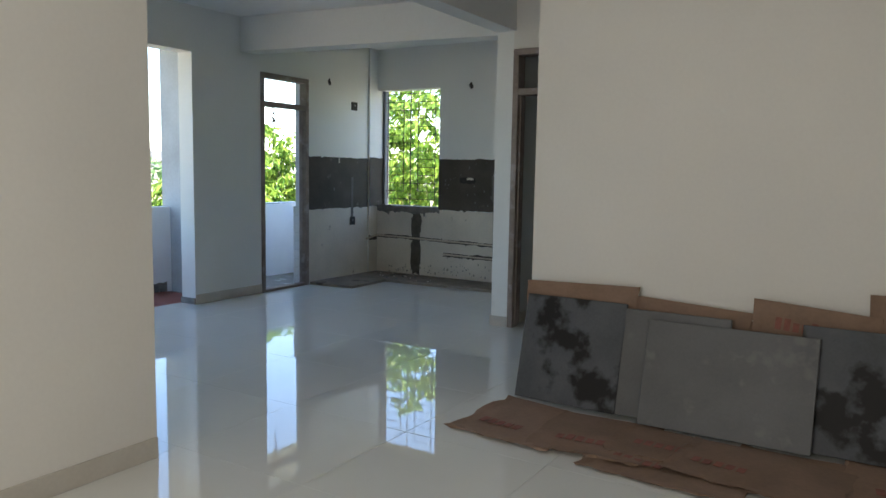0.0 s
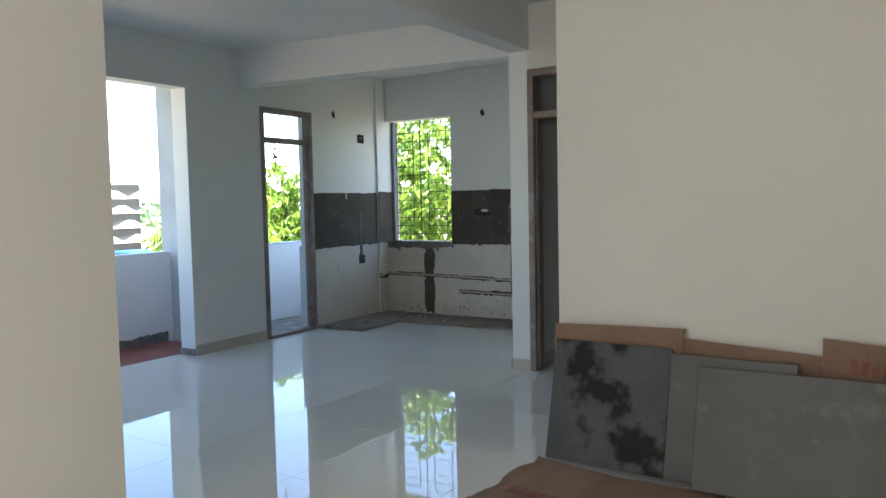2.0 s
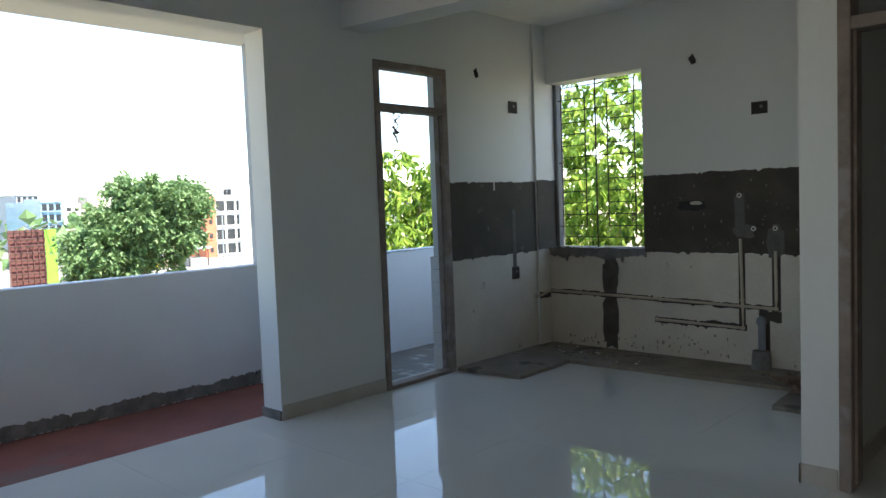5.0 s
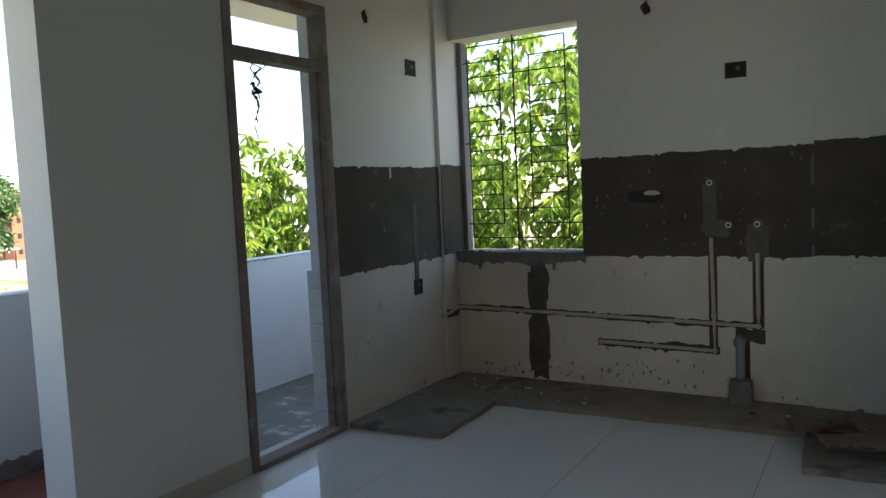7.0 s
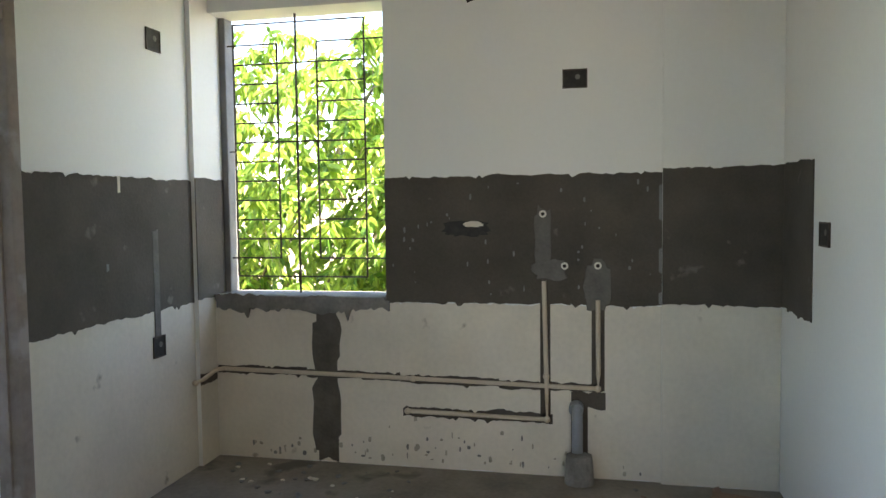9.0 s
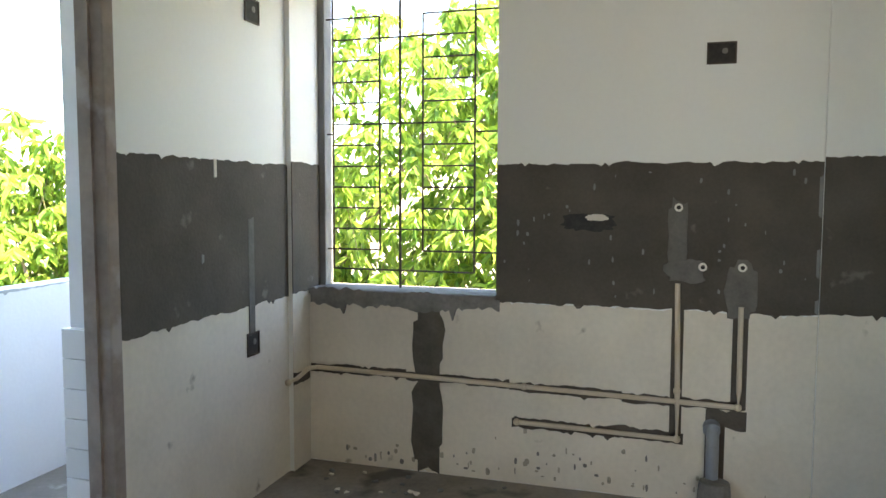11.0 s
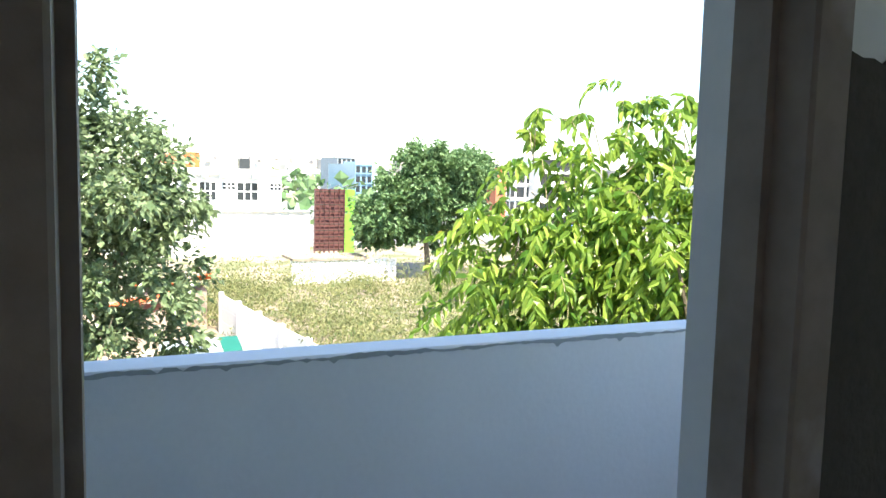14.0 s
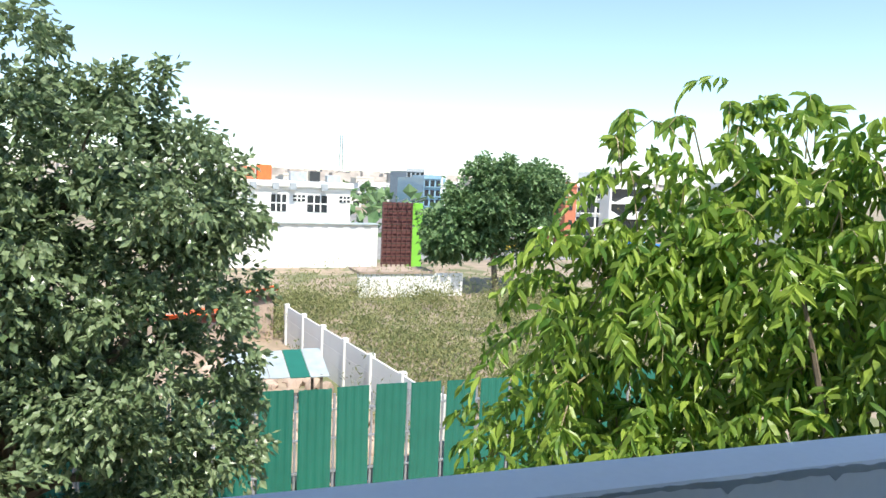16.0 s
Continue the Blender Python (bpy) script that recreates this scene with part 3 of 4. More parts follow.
switch_box(0, -0.47, 2.163, 0.10, 0.09, "x+")
switch_box(0, -0.501, 0.721, 0.085, 0.09, "x+")
switch_box(1.935, 0, 1.972, 0.105, 0.078, "y-")
switch_box(2.87, -0.66, 1.25, 0.11, 0.08, "x-")
switch_box(3.03, -0.8, 0.76, 0.1, 0.08, "x+")
for p, ax in (((0, -0.943, 2.411), "x+"), ((1.425, 0, 2.404), "y-")):
    h = thing("wall_hole", "small chipped hole for a light point, its shade painted as a patch", "wall hole")
    bm = bmesh.new()
    pts = [(math.cos(k * math.tau / 9) * (0.024 + 0.01 * math.sin(k * 5)), math.sin(k * math.tau / 9) * (0.036 + 0.008 * math.cos(k * 3))) for k in range(9)]
    f0 = [bm.verts.new((u, -0.003, w)) for u, w in pts]
    f1 = [bm.verts.new((u * 1.15, 0, w * 1.15)) for u, w in pts]
    bm.faces.new(f0)
    for k in range(9):
        bm.faces.new((f0[k], f0[(k + 1) % 9], f1[(k + 1) % 9], f1[k]))
    h.matrix_basis = pose(*p, 0, 0, 90 if ax == "x+" else 0)
    # raised patch on an uncut wall; the hole's shade is only its colour
    part("hollow", bm, DARK, h)

MILDEW = mat("mildew_specks", (0.36, 0.32, 0.26), 0.9, vary=0.4, scale=20)
grime = thing("damp_stain", "dark mildew specks along the foot of the wall", "stain", kind="structure")
for i in range(80):
    u = rng.uniform(0.2, 2.3)
    part("speck", blob_coat(u, 0.06 + abs(rng.gauss(0, 0.07)) * (1.6 if 0.9 < u < 1.8 else 0.7), rng.uniform(0.005, 0.022), rng.uniform(0.006, 0.035), 60 + i, 0.0026, 9), MILDEW if i % 3 else MORTAR, grime)
flecks = thing("paint_fleck", "small pale chips and flecks on the dark plaster", "stain", kind="structure")
for i in range(40):
    part("fleck", blob_coat(rng.uniform(1.0, 2.33), rng.uniform(0.93, 1.5), rng.uniform(0.004, 0.014), rng.uniform(0.006, 0.03), 140 + i, 0.0058, 7), PATCH, flecks)

part("fleck", ragged("x+", 0.0055, -0.775, -0.758, 1.445, 1.52, 0.0025, step=0.006, rough=0.003, seed=81), CREAM, flecks)
part("fleck", ragged("x+", 0.0055, -0.868, -0.852, 1.11, 1.145, 0.002, step=0.006, rough=0.004, seed=82), PATCH, flecks)
for z0, z1 in ((1.30, 1.46), (1.05, 1.16), (0.90, 0.95)):
    part("fleck", ragged("y-", -0.0005, 2.325, 2.345, z0, z1, 0.0065, step=0.005, rough=0.006, seed=83), PATCH, flecks)

# hanging cable in the doorway
cable = thing("hanging_cable", "tangled black cable hanging from the door transom", "cable")
rng = random.Random(11)
for k in range(3):
    pts = [(-0.03 - 0.01 * k, -1.86 + 0.04 * math.sin(i * (1.1 + 0.3 * k) + k * 2) * (1 - i / 16) + 0.02 * k - 0.05 * (i < 2) * (k - 1), 2.06 - i * (0.034 - 0.007 * k)) for i in range(13)]
    part("strand", tube(bmesh.new(), pts, 0.004, 5), WIRE, cable)
part("knot", tube(bmesh.new(), ((-0.03, -1.87, 1.93), (-0.05, -1.84, 1.91), (-0.02, -1.83, 1.89), (-0.04, -1.87, 1.88), (-0.04, -1.84, 1.86)), 0.011, 6), WIRE, cable)

# crumbs and scraps on the cement strip
for i in range(46):
    x, y = (rng.uniform(0.2, 1.2), rng.uniform(-0.5, -0.08)) if i < 34 else (rng.uniform(2.0, 2.7), rng.uniform(-0.5, -0.1))
    s = rng.uniform(0.006, 0.022)
    bm = bmesh.new()
    bmesh.ops.create_icosphere(bm, subdivisions=1, radius=s)
    for vv in bm.verts:
        vv.co *= rng.uniform(0.6, 1.2)
        vv.co.z = vv.co.z * 0.45
    low_z = min(vv.co.z for vv in bm.verts)
    ob = solid("mortar_chip", bm, rng.choice((CREAM, PATCH, MORTAR)), "small chip of broken mortar on the cement strip", "rubble chip", "mortar chips")
    ob.location = (x, y, 0.0302 - low_z)


def card_sheet(name, u, w, seed, label, thick=0.006, ripple=0.012):
    """A flattened carton: a torn outline, a fold line and a gentle warp; lies in xy, its foot at z = 0."""
    r2 = random.Random(seed)
    n, m = 14, 8
    bm = bmesh.new()
    grid = {}
    for top in (0, 1):
        for i in range(n + 1):
            for j in range(m + 1):
                x, y = u * i / n, w * j / m
                if j == 0:
                    y += r2.uniform(0, 0.035)
                if i in (0, n):
                    x += r2.uniform(-0.02, 0.02)
                z = ripple * (0.5 + 0.5 * math.sin(x * 7 + seed) * math.cos(y * 6 + seed * 2)) + ripple * 0.8 * (i == 0 or j == 0) * r2.random()
                grid[top, i, j] = bm.verts.new((x, y, z + top * thick))
    for i in range(n):
        for j in range(m):
            bm.faces.new([grid[1, a, b] for a, b in ((i, j), (i + 1, j), (i + 1, j + 1), (i, j + 1))])
            bm.faces.new([grid[0, a, b] for a, b in ((i, j), (i, j + 1), (i + 1, j + 1), (i + 1, j))])
    rim = [(i, 0) for i in range(n)] + [(n, j) for j in range(m)] + [(i, m) for i in range(n, 0, -1)] + [(0, j) for j in range(m, 0, -1)]
    for a, b in zip(rim, rim[1:] + rim[:1]):
        bm.faces.new((grid[0, *a], grid[0, *b], grid[1, *b], grid[1, *a]))
    c = thing(name, label, "cardboard", "flattened cartons")
    part("sheet", bm, CARD, c)
    return c


def print_bars(c, x, y, z, n, size, seed):
    r2 = random.Random(seed)
    for k in range(n):
        part("print_bar", boxes((x + k * size * 0.95, x + k * size * 0.95 + size * 0.65, y, y + size * r2.uniform(1.0, 1.4), z, z + 0.001)), PRINT, c, "faded red print")


# leaning stone slabs with flattened cartons
floor_cards = ((3.93, -4.625, 0.62, 0.66, -6, 0.0), (4.42, -4.665, 0.56, 0.62, 4, 0.006), (4.72, -4.745, 0.72, 0.5, -3, 0.0), (4.76, -4.50, 0.6, 0.46, -2, 0.004), (5.05, -4.585, 0.75, 0.52, -7, 0.013), (5.36, -4.625, 0.85, 0.6, 2, 0.0), (5.85, -4.545, 0.66, 0.6, 5, 0.008))
for i, (x, y, u, w, a, z) in enumerate(floor_cards):
    c = card_sheet("flattened_carton", u, w, i + 1, "brown flattened carton with faded red print lying on the floor", ripple=0.010)
    c.matrix_basis = pose(x, y, z + 0.002, 0, 0, a)
    print_bars(c, 0.1, 0.18, 0.0165, 5, 0.055, i)
for i, (x, u, h, y, a) in enumerate(((4.03, 0.68, 0.71, -3.810, 1.5), (4.62, 0.66, 0.68, -3.795, -3), (5.28, 0.58, 0.73, -3.805, -4), (5.86, 0.62, 0.80, -3.800, 1), (6.13, 0.30, 0.74, -3.785, 0))):
    c = card_sheet("flattened_carton", u, h, i + 20, "brown flattened carton leaning on the wall behind stone slabs", thick=0.008, ripple=0.012)
    c.matrix_basis = pose(x, y, 0.003, 86, 0, 0) @ pose(0, 0, 0, 0, 0, a)
    if i in (2, 3):
        print_bars(c, 0.1, h - 0.14, 0.0205, 5, 0.045, i)
for i, (x, u, h, y, lean, m_, lab) in enumerate((
        (4.03, 0.62, 0.625, -3.960, 75, STONE, "dark stone slab with black stains leaning on the wall"),
        (4.62, 0.60, 0.60, -3.955, 76, STONE2, "grey stone slab leaning on the wall"),
        (4.80, 0.85, 0.57, -4.040, 74, STONE2, "smooth grey stone slab at the front of the stack"),
        (5.56, 0.43, 0.62, -3.975, 76, STONE, "dark stone slab with brown stains leaning on the wall"),
        (5.96, 0.34, 0.62, -3.945, 78, STONE, "narrow blue-grey stone slab leaning on the wall"))):
    sl = solid("stone_slab", boxes((0, u, 0, h, 0, 0.02), bevel=0.003), m_, lab, "stone slab", "leaning stone slabs")
    sl.matrix_basis = pose(x, y, 0.026, lean, 0, (i % 3 - 1) * 0.6)
scrap = ((2.30, -0.60, 0.34, 0.28, 12), (2.48, -0.42, 0.30, 0.26, -20), (2.33, -0.70, 0.22, 0.2, 50), (2.45, -0.92, 0.3, 0.26, 15))
for i, (x, y, u, w, a) in enumerate(scrap):
    c = card_sheet("cardboard_scrap", u, w, i + 40, "torn brown cardboard scrap on the cement strip", thick=0.004, ripple=0.04)
    c.matrix_basis = pose(x, y, 0.032 + 0.012 * i, 0, 0, a)


# ---- outdoors ----
G = -6.1
EYE_Z, FAR_SCALE = 1.4, 1.4
INDOORS = set(bpy.data.objects)
ground = bmesh.new()
bmesh.ops.create_grid(ground, x_segments=40, y_segments=40, size=2500, matrix=Matrix.Translation((0, 0, G)))
structure("ground", ground, SOIL, "dry bare soil with weeds", "ground")
structure("road", boxes((-150, -66, 16, 60, G, G + 0.05)), ASPH, "pale dusty road beyond the plots", "road")


def leaf_cloud(name, centres, dirs, length, width, seed, material, parent, droop=0.5, fold=0.25, label="", loose=0.35, curved=False):
    """One mesh of separate folded leaves, each at its own place and turn; curved ones bend and taper along their length."""
    g = np.random.default_rng(seed)
    n = len(centres)
    d = dirs + g.normal(0, loose, (n, 3))
    d[:, 2] -= droop
    d /= np.linalg.norm(d, axis=1)[:, None]
    up = g.normal(0, 0.6, (n, 3)) + np.array((0, 0, 1.0))
    side = np.cross(d, up)
    side /= np.linalg.norm(side, axis=1)[:, None] + 1e-9
    nor = np.cross(side, d)
    L, W = length * g.uniform(0.6, 1.25, n)[:, None], width * g.uniform(0.7, 1.2, n)[:, None]
    tip = centres + d * L - np.array((0, 0, 0.10)) * L
    if curved:
        near, far = centres + d * L * 0.3, centres + d * L * 0.68 + nor * L * 0.03
        rise = nor * W * fold
        verts = np.stack((centres, near - rise, near + side * W * 0.46 + rise, near - side * W * 0.46 + rise, far - rise, far + side * W * 0.40 + rise, far - side * W * 0.40 + rise, tip), 1).reshape(-1, 3)
        corners = ((0, 2, 1), (0, 1, 3), (1, 2, 5), (1, 5, 4), (1, 4, 6), (1, 6, 3), (4, 5, 7), (4, 7, 6))
    else:
        mid = centres + d * L * 0.45 - nor * W * fold
        verts = np.stack((centres, mid + side * W / 2 + nor * W * fold, tip, mid - side * W / 2 + nor * W * fold, mid), 1).reshape(-1, 3)
        corners = ((0, 1, 4), (1, 2, 4), (0, 4, 3), (4, 2, 3))
    i = np.arange(n)[:, None] * (len(verts) // n)
    faces = np.concatenate([i + np.array(c) for c in corners])
    me = bpy.data.meshes.new(name)
    me.from_pydata(verts.tolist(), [], faces.tolist())
    me.materials.append(material)
    ob = new(name, me)
    ob.parent = parent
    return tagged(ob, label)


def crown_points(lobes, count, seed, shell=0.55):
    """Twig tips spread through overlapping lobes, denser near their surface, and the ways out of them."""
    g = np.random.default_rng(seed)
    pts, outs = [], []
    weights = np.array([lb[3] * lb[4] * lb[5] for lb in lobes]) ** 0.66
    for lb, k in zip(lobes, (weights / weights.sum() * count).astype(int)):
        v = g.normal(0, 1, (k, 3))
        v /= np.linalg.norm(v, axis=1)[:, None]
        r = shell + (1 - shell) * g.random(k) ** 0.6
        wob = 1 + 0.16 * np.sin(v[:, 0] * 7 + lb[0]) * np.cos(v[:, 1] * 6 + lb[1]) + 0.1 * np.sin(v[:, 2] * 9 + lb[2])
        pts.append(np.array(lb[:3]) + v * np.array(lb[3:6]) * (r * wob)[:, None])
        outs.append(v)
    return np.concatenate(pts), np.concatenate(outs)


def tree(name, label, foot, lobes, twigs, per, length, width, material, seed, trunk_r, spread, droop, limbs=9, twig_r=0.006, shown_twigs=120, lean=(0, 0), loose=0.35, clump=0.0, arching=False):
    t = thing(name, label, "tree", at=(0, 0, 0))
    rng2 = random.Random(seed)
    tips, outs = crown_points(lobes, twigs, seed)
    if clump:
        # leafy boughs: groups of twigs round fewer centres, so that gaps and shade open between them
        gc = np.random.default_rng(seed + 5)
        v = gc.normal(0, 1, (len(tips), 14, 3)) + outs[:, None, :] * 0.9 + np.array((0, 0, 0.35))
        v /= np.linalg.norm(v, axis=2)[:, :, None]
        size = clump * gc.uniform(0.55, 1.25, (len(tips), 1, 1))
        tips = (tips[:, None, :] + v * size * np.array((1.0, 1.0, 0.72))).reshape(-1, 3)
        outs = v.reshape(-1, 3)
    foot = Vector(foot)
    mid = Vector(np.mean([lb[:3] for lb in lobes], axis=0))
    fork = foot.lerp(mid, 0.45) + Vector((*lean, 0))
    part("trunk", tube(bmesh.new(), (foot, foot.lerp(fork, 0.5) + Vector((0.1, -0.06, 0)), fork), trunk_r, 10, trunk_r * 0.6), BARK, t)
    for k in range(limbs):
        goal = Vector(tips[rng2.randrange(len(tips))])
        bend = fork.lerp(goal, 0.5) + Vector((rng2.uniform(-0.3, 0.3), rng2.uniform(-0.3, 0.3), rng2.uniform(0.0, 0.5)))
        part("limb", tube(bmesh.new(), (fork, bend, goal), trunk_r * 0.42, 6, 0.012), BARK, t)
    g = np.random.default_rng(seed + 1)
    tw = bmesh.new()
    every = max(1, len(tips) // shown_twigs)
    if arching:
        # twigs arch outwards and hang, with leaves in two rows along them
        way = outs + g.normal(0, 0.45, outs.shape) + np.array((0, 0, 0.25))
        way /= np.linalg.norm(way, axis=1)[:, None]
        along = (np.arange(per) + g.random((len(tips), per))) / per
        reach = spread * g.uniform(0.7, 1.5, (len(tips), 1))

        def arch(k, a):
            return tips[k] + way[k] * (a * reach[k])[..., None] - np.array((0, 0, 0.75)) * (a * a * reach[k])[..., None]
        for k in range(0, len(tips), every):
            tube(tw, [arch(k, np.array([a]))[0] for a in (-0.5, 0.0, 0.4, 0.75, 1.0)], twig_r * 1.6, 4, twig_r * 0.5)
        pos = np.stack([arch(k, along[k]) for k in range(len(tips))])
        across = np.cross(way, (0, 0, 1.0))
        hand = np.where(np.arange(per) % 2, 1.0, -1.0)[None, :, None]
        ways = across[:, None, :] * hand * 0.75 + way[:, None, :] * 0.45
    else:
        for k in range(0, len(tips), every):
            a = Vector(tips[k])
            tube(tw, (a - Vector(outs[k]) * spread * 1.6 - Vector((0, 0, spread * 0.4)), a, a + Vector(outs[k]) * spread), twig_r * 2, 4, twig_r * 0.6)
        along = g.random((len(tips), per, 1))
        pos = tips[:, None, :] + outs[:, None, :] * spread * (along * 1.8 - 0.8) + g.normal(0, spread * 0.33, (len(tips), per, 3))
        ways = np.repeat(outs[:, None, :], per, 1) * 0.6
    tagged(part("twig", tw, BARK if not arching else TWIG, t), kind="stuff")
    leaf_cloud("crown", pos.reshape(-1, 3), ways.reshape(-1, 3), length, width, seed + 2, material, t, droop, loose=loose, curved=arching)
    return t


# near tree with long hanging leaves, seen from the window and over the parapet
tree("mango_tree", "mango tree with long drooping bright green leaves", (-4.6, 4.6, EYE_Z + (G - EYE_Z) * FAR_SCALE),
     ((-5.7, 2.5, 1.9, 0.16, 0.14, 0.45), (-5.6, 2.85, 2.1, 0.16, 0.14, 0.45), (-5.8, 2.0, 2.0, 0.14, 0.12, 0.35), (-5.8, 1.95, 1.55, 0.32, 0.25, 0.5), (-5.6, 2.35, 1.2, 0.4, 0.3, 0.35), (-5.5, 2.75, 1.65, 0.3, 0.25, 0.6), (-5.3, 3.3, 1.55, 0.4, 0.3, 0.7), (-5.0, 3.0, 0.9, 0.8, 0.8, 0.8), (-5.9, 1.6, 0.75, 0.5, 0.4, 0.5), (-5.9, 1.75, 0.3, 0.9, 0.75, 0.7), (-6.0, 1.7, -0.9, 1.0, 0.95, 0.8), (-5.7, 2.15, 0.95, 0.6, 0.5, 0.75), (-5.9, 2.7, -0.2, 1.2, 1.2, 1.1), (-6.0, 2.5, -1.6, 1.5, 1.5, 1.1), (-5.3, 3.2, 0.7, 0.9, 0.8, 1.0), (-4.4, 3.8, 0.7, 1.1, 1.0, 1.3), (-4.6, 3.6, -0.6, 1.6, 1.4, 1.5), (-4.8, 3.8, -2.4, 2.0, 1.8, 1.5), (-3.0, 4.0, 1.2, 1.5, 1.3, 1.8), (-1.2, 4.2, 1.7, 1.6, 1.3, 1.9), (-2.2, 4.2, -0.8, 1.9, 1.5, 1.6), (0.5, 4.6, 1.6, 1.7, 1.4, 2.0), (0.0, 4.4, -0.8, 1.8, 1.4, 1.6), (-0.6, 3.4, 1.3, 1.6, 0.9, 1.5), (0.9, 3.6, 0.7, 1.5, 0.9, 1.6)),
     3700, 14, 0.165, 0.058, LEAF_NEAR, 3, 0.22, 0.40, 1.0, 16, 0.005, 800, loose=0.42, arching=True)
# big dark tree beside the fence
tree("broadleaf_tree", "large dense tree with small dark leaves", (-13.2, -4.2, G),
     ((-12.5, -2.1, 0.8, 2.0, 1.75, 1.8), (-12.7, -3.8, 1.4, 2.2, 2.0, 1.9), (-12.3, -2.0, -1.2, 2.0, 1.8, 1.7), (-12.2, -4.2, -0.8, 2.2, 2.2, 2.2), (-12.0, -3.2, -3.2, 2.4, 2.2, 1.7), (-12.4, -6.2, 1.6, 2.2, 2.2, 2.3), (-12.0, -6.2, -2.4, 2.4, 2.2, 2.2), (-11.8, -2.2, -4.4, 1.8, 1.4, 1.0), (-12.6, -1.5, 1.0, 1.2, 1.0, 1.2), (-12.0, -1.3, -2.4, 1.3, 1.0, 1.3)),
     640, 11, 0.15, 0.10, LEAF_BIG, 8, 0.35, 0.17, 0.35, 12, 0.007, 200, clump=0.42)
# round tree by the road
NEARER = 0.85
tree("round_tree", "round green shade tree by the road", (-45.5, 20.0, G),
     [(-54 * NEARER, -1.7 + (y + 1.7) * NEARER, 1.4 + (z - 1.75) * NEARER, a * NEARER, b * NEARER, h * NEARER) for y, z, a, b, h in
      ((23.0, 0.6, 3.4, 3.4, 2.5), (26.0, 1.0, 3.4, 2.8, 2.5), (21.0, -1.8, 3.0, 2.6, 2.2), (24.9, 1.4, 3.2, 2.8, 2.1), (24.6, -1.6, 3.6, 3.0, 2.0), (20.0, -3.0, 2.2, 1.8, 1.3))],
     210, 12, 0.36, 0.23, LEAF_MID, 12, 0.26, 0.34, 0.3, 12, 0.018, 60, clump=0.68)


# green sheet fence
def fence_panel_mesh():
    bm = bmesh.new()
    n = 16
    prof = [(0.02 * (1 if (i // 1) % 4 in (1, 2) else 0), -0.39 + 0.78 * i / n) for i in range(n + 1)]
    f = [[bm.verts.new((x + o, y, z)) for x, y in prof] for o in (0, -0.004) for z in (0, 2.55)]
    for i in range(n):
        bm.faces.new((f[0][i], f[0][i + 1], f[1][i + 1], f[1][i]))
        bm.faces.new((f[2][i], f[3][i], f[3][i + 1], f[2][i + 1]))
        bm.faces.new((f[1][i], f[1][i + 1], f[3][i + 1], f[3][i]))
    return mesh_of("sheet", bm, GREEN)


fence = thing("sheet_fence", "dark green corrugated metal sheet fence with gaps", "fence")
panel = fence_panel_mesh()
post = mesh_of("post", boxes((-0.05, -0.01, -0.025, 0.025, 0, 2.4)), STEEL)
rng = random.Random(4)
for i in range(-9, 13):
    ob = new("sheet", panel)
    ob.parent = fence
    ob.matrix_basis = pose(-17.0, 0.5 + (i + 0.5) * 0.916, G + rng.uniform(-0.03, 0.03), rng.uniform(-0.6, 0.6), 0, 0)
    ob = new("post", post)
    ob.parent = fence
    ob.matrix_basis = pose(-17.02, 0.5 + i * 0.916, G)
for z in (0.5, 1.3, 2.0):
    part("rail", boxes((-17.07, -17.01, -6.2, 13.6, G + z, G + z + 0.04)), STEEL, fence)

# compound wall of white panels, running away from the fence
cw = thing("compound_wall", "white precast compound wall with posts", "boundary wall")
a, b = Vector((-18.2, 5.5, G)), Vector((-33.0, 3.75, G))
turn = math.degrees(math.atan2(b.y - a.y, b.x - a.x))
step = 2.43
count = int((b - a).length / step)
for i in range(count + 1):
    m = pose(*(a + (b - a).normalized() * i * step), 0, 0, turn)
    p = part("post", boxes((-0.1, 0.1, -0.1, 0.1, 0, 1.84), bevel=0.02), BWALL, cw)
    p.matrix_basis = m
    if i < count:
        for k in range(3):
            p = part("panel", boxes((0.1, step - 0.1, -0.03, 0.03, 0.58 * k, 0.58 * k + 0.57)), BWALL, cw)
            p.matrix_basis = m


def building(name, label, x, y0, y1, z1, deep, material, storeys, bays, category="building", window=BWIN, hgt=1.3, parapet=0.6, wide=0.6, sills=True):
    """A house whose front faces +x, with its storeys of recessed windows and a roof parapet."""
    b = thing(name, label, category)
    part("wall", boxes((x - deep, x, y0, y1, G, z1)), material, b)
    part("roof", boxes((x - deep - 0.1, x + 0.15, y0 - 0.1, y1 + 0.1, z1, z1 + 0.15), (x - 0.15, x, y0, y1, z1 + 0.15, z1 + parapet), (x - deep, x - 0.15, y1 - 0.15, y1, z1 + 0.15, z1 + parapet)), material, b)
    sh, bw = (z1 - G) / storeys, (y1 - y0) / bays
    for s in range(storeys):
        for k in range(bays):
            yc, zc = y0 + bw * (k + 0.5), G + sh * (s + 0.55)
            w = part("window", boxes((x + 0.005, x + 0.05, yc - bw * wide / 2, yc + bw * wide / 2, zc - hgt / 2, zc + hgt / 2)), window, b)
            if sills:
                part("sill", boxes((x, x + 0.3, yc - bw * wide / 2 - 0.1, yc + bw * wide / 2 + 0.1, zc - hgt / 2 - 0.15, zc - hgt / 2)), material, w)
    return b


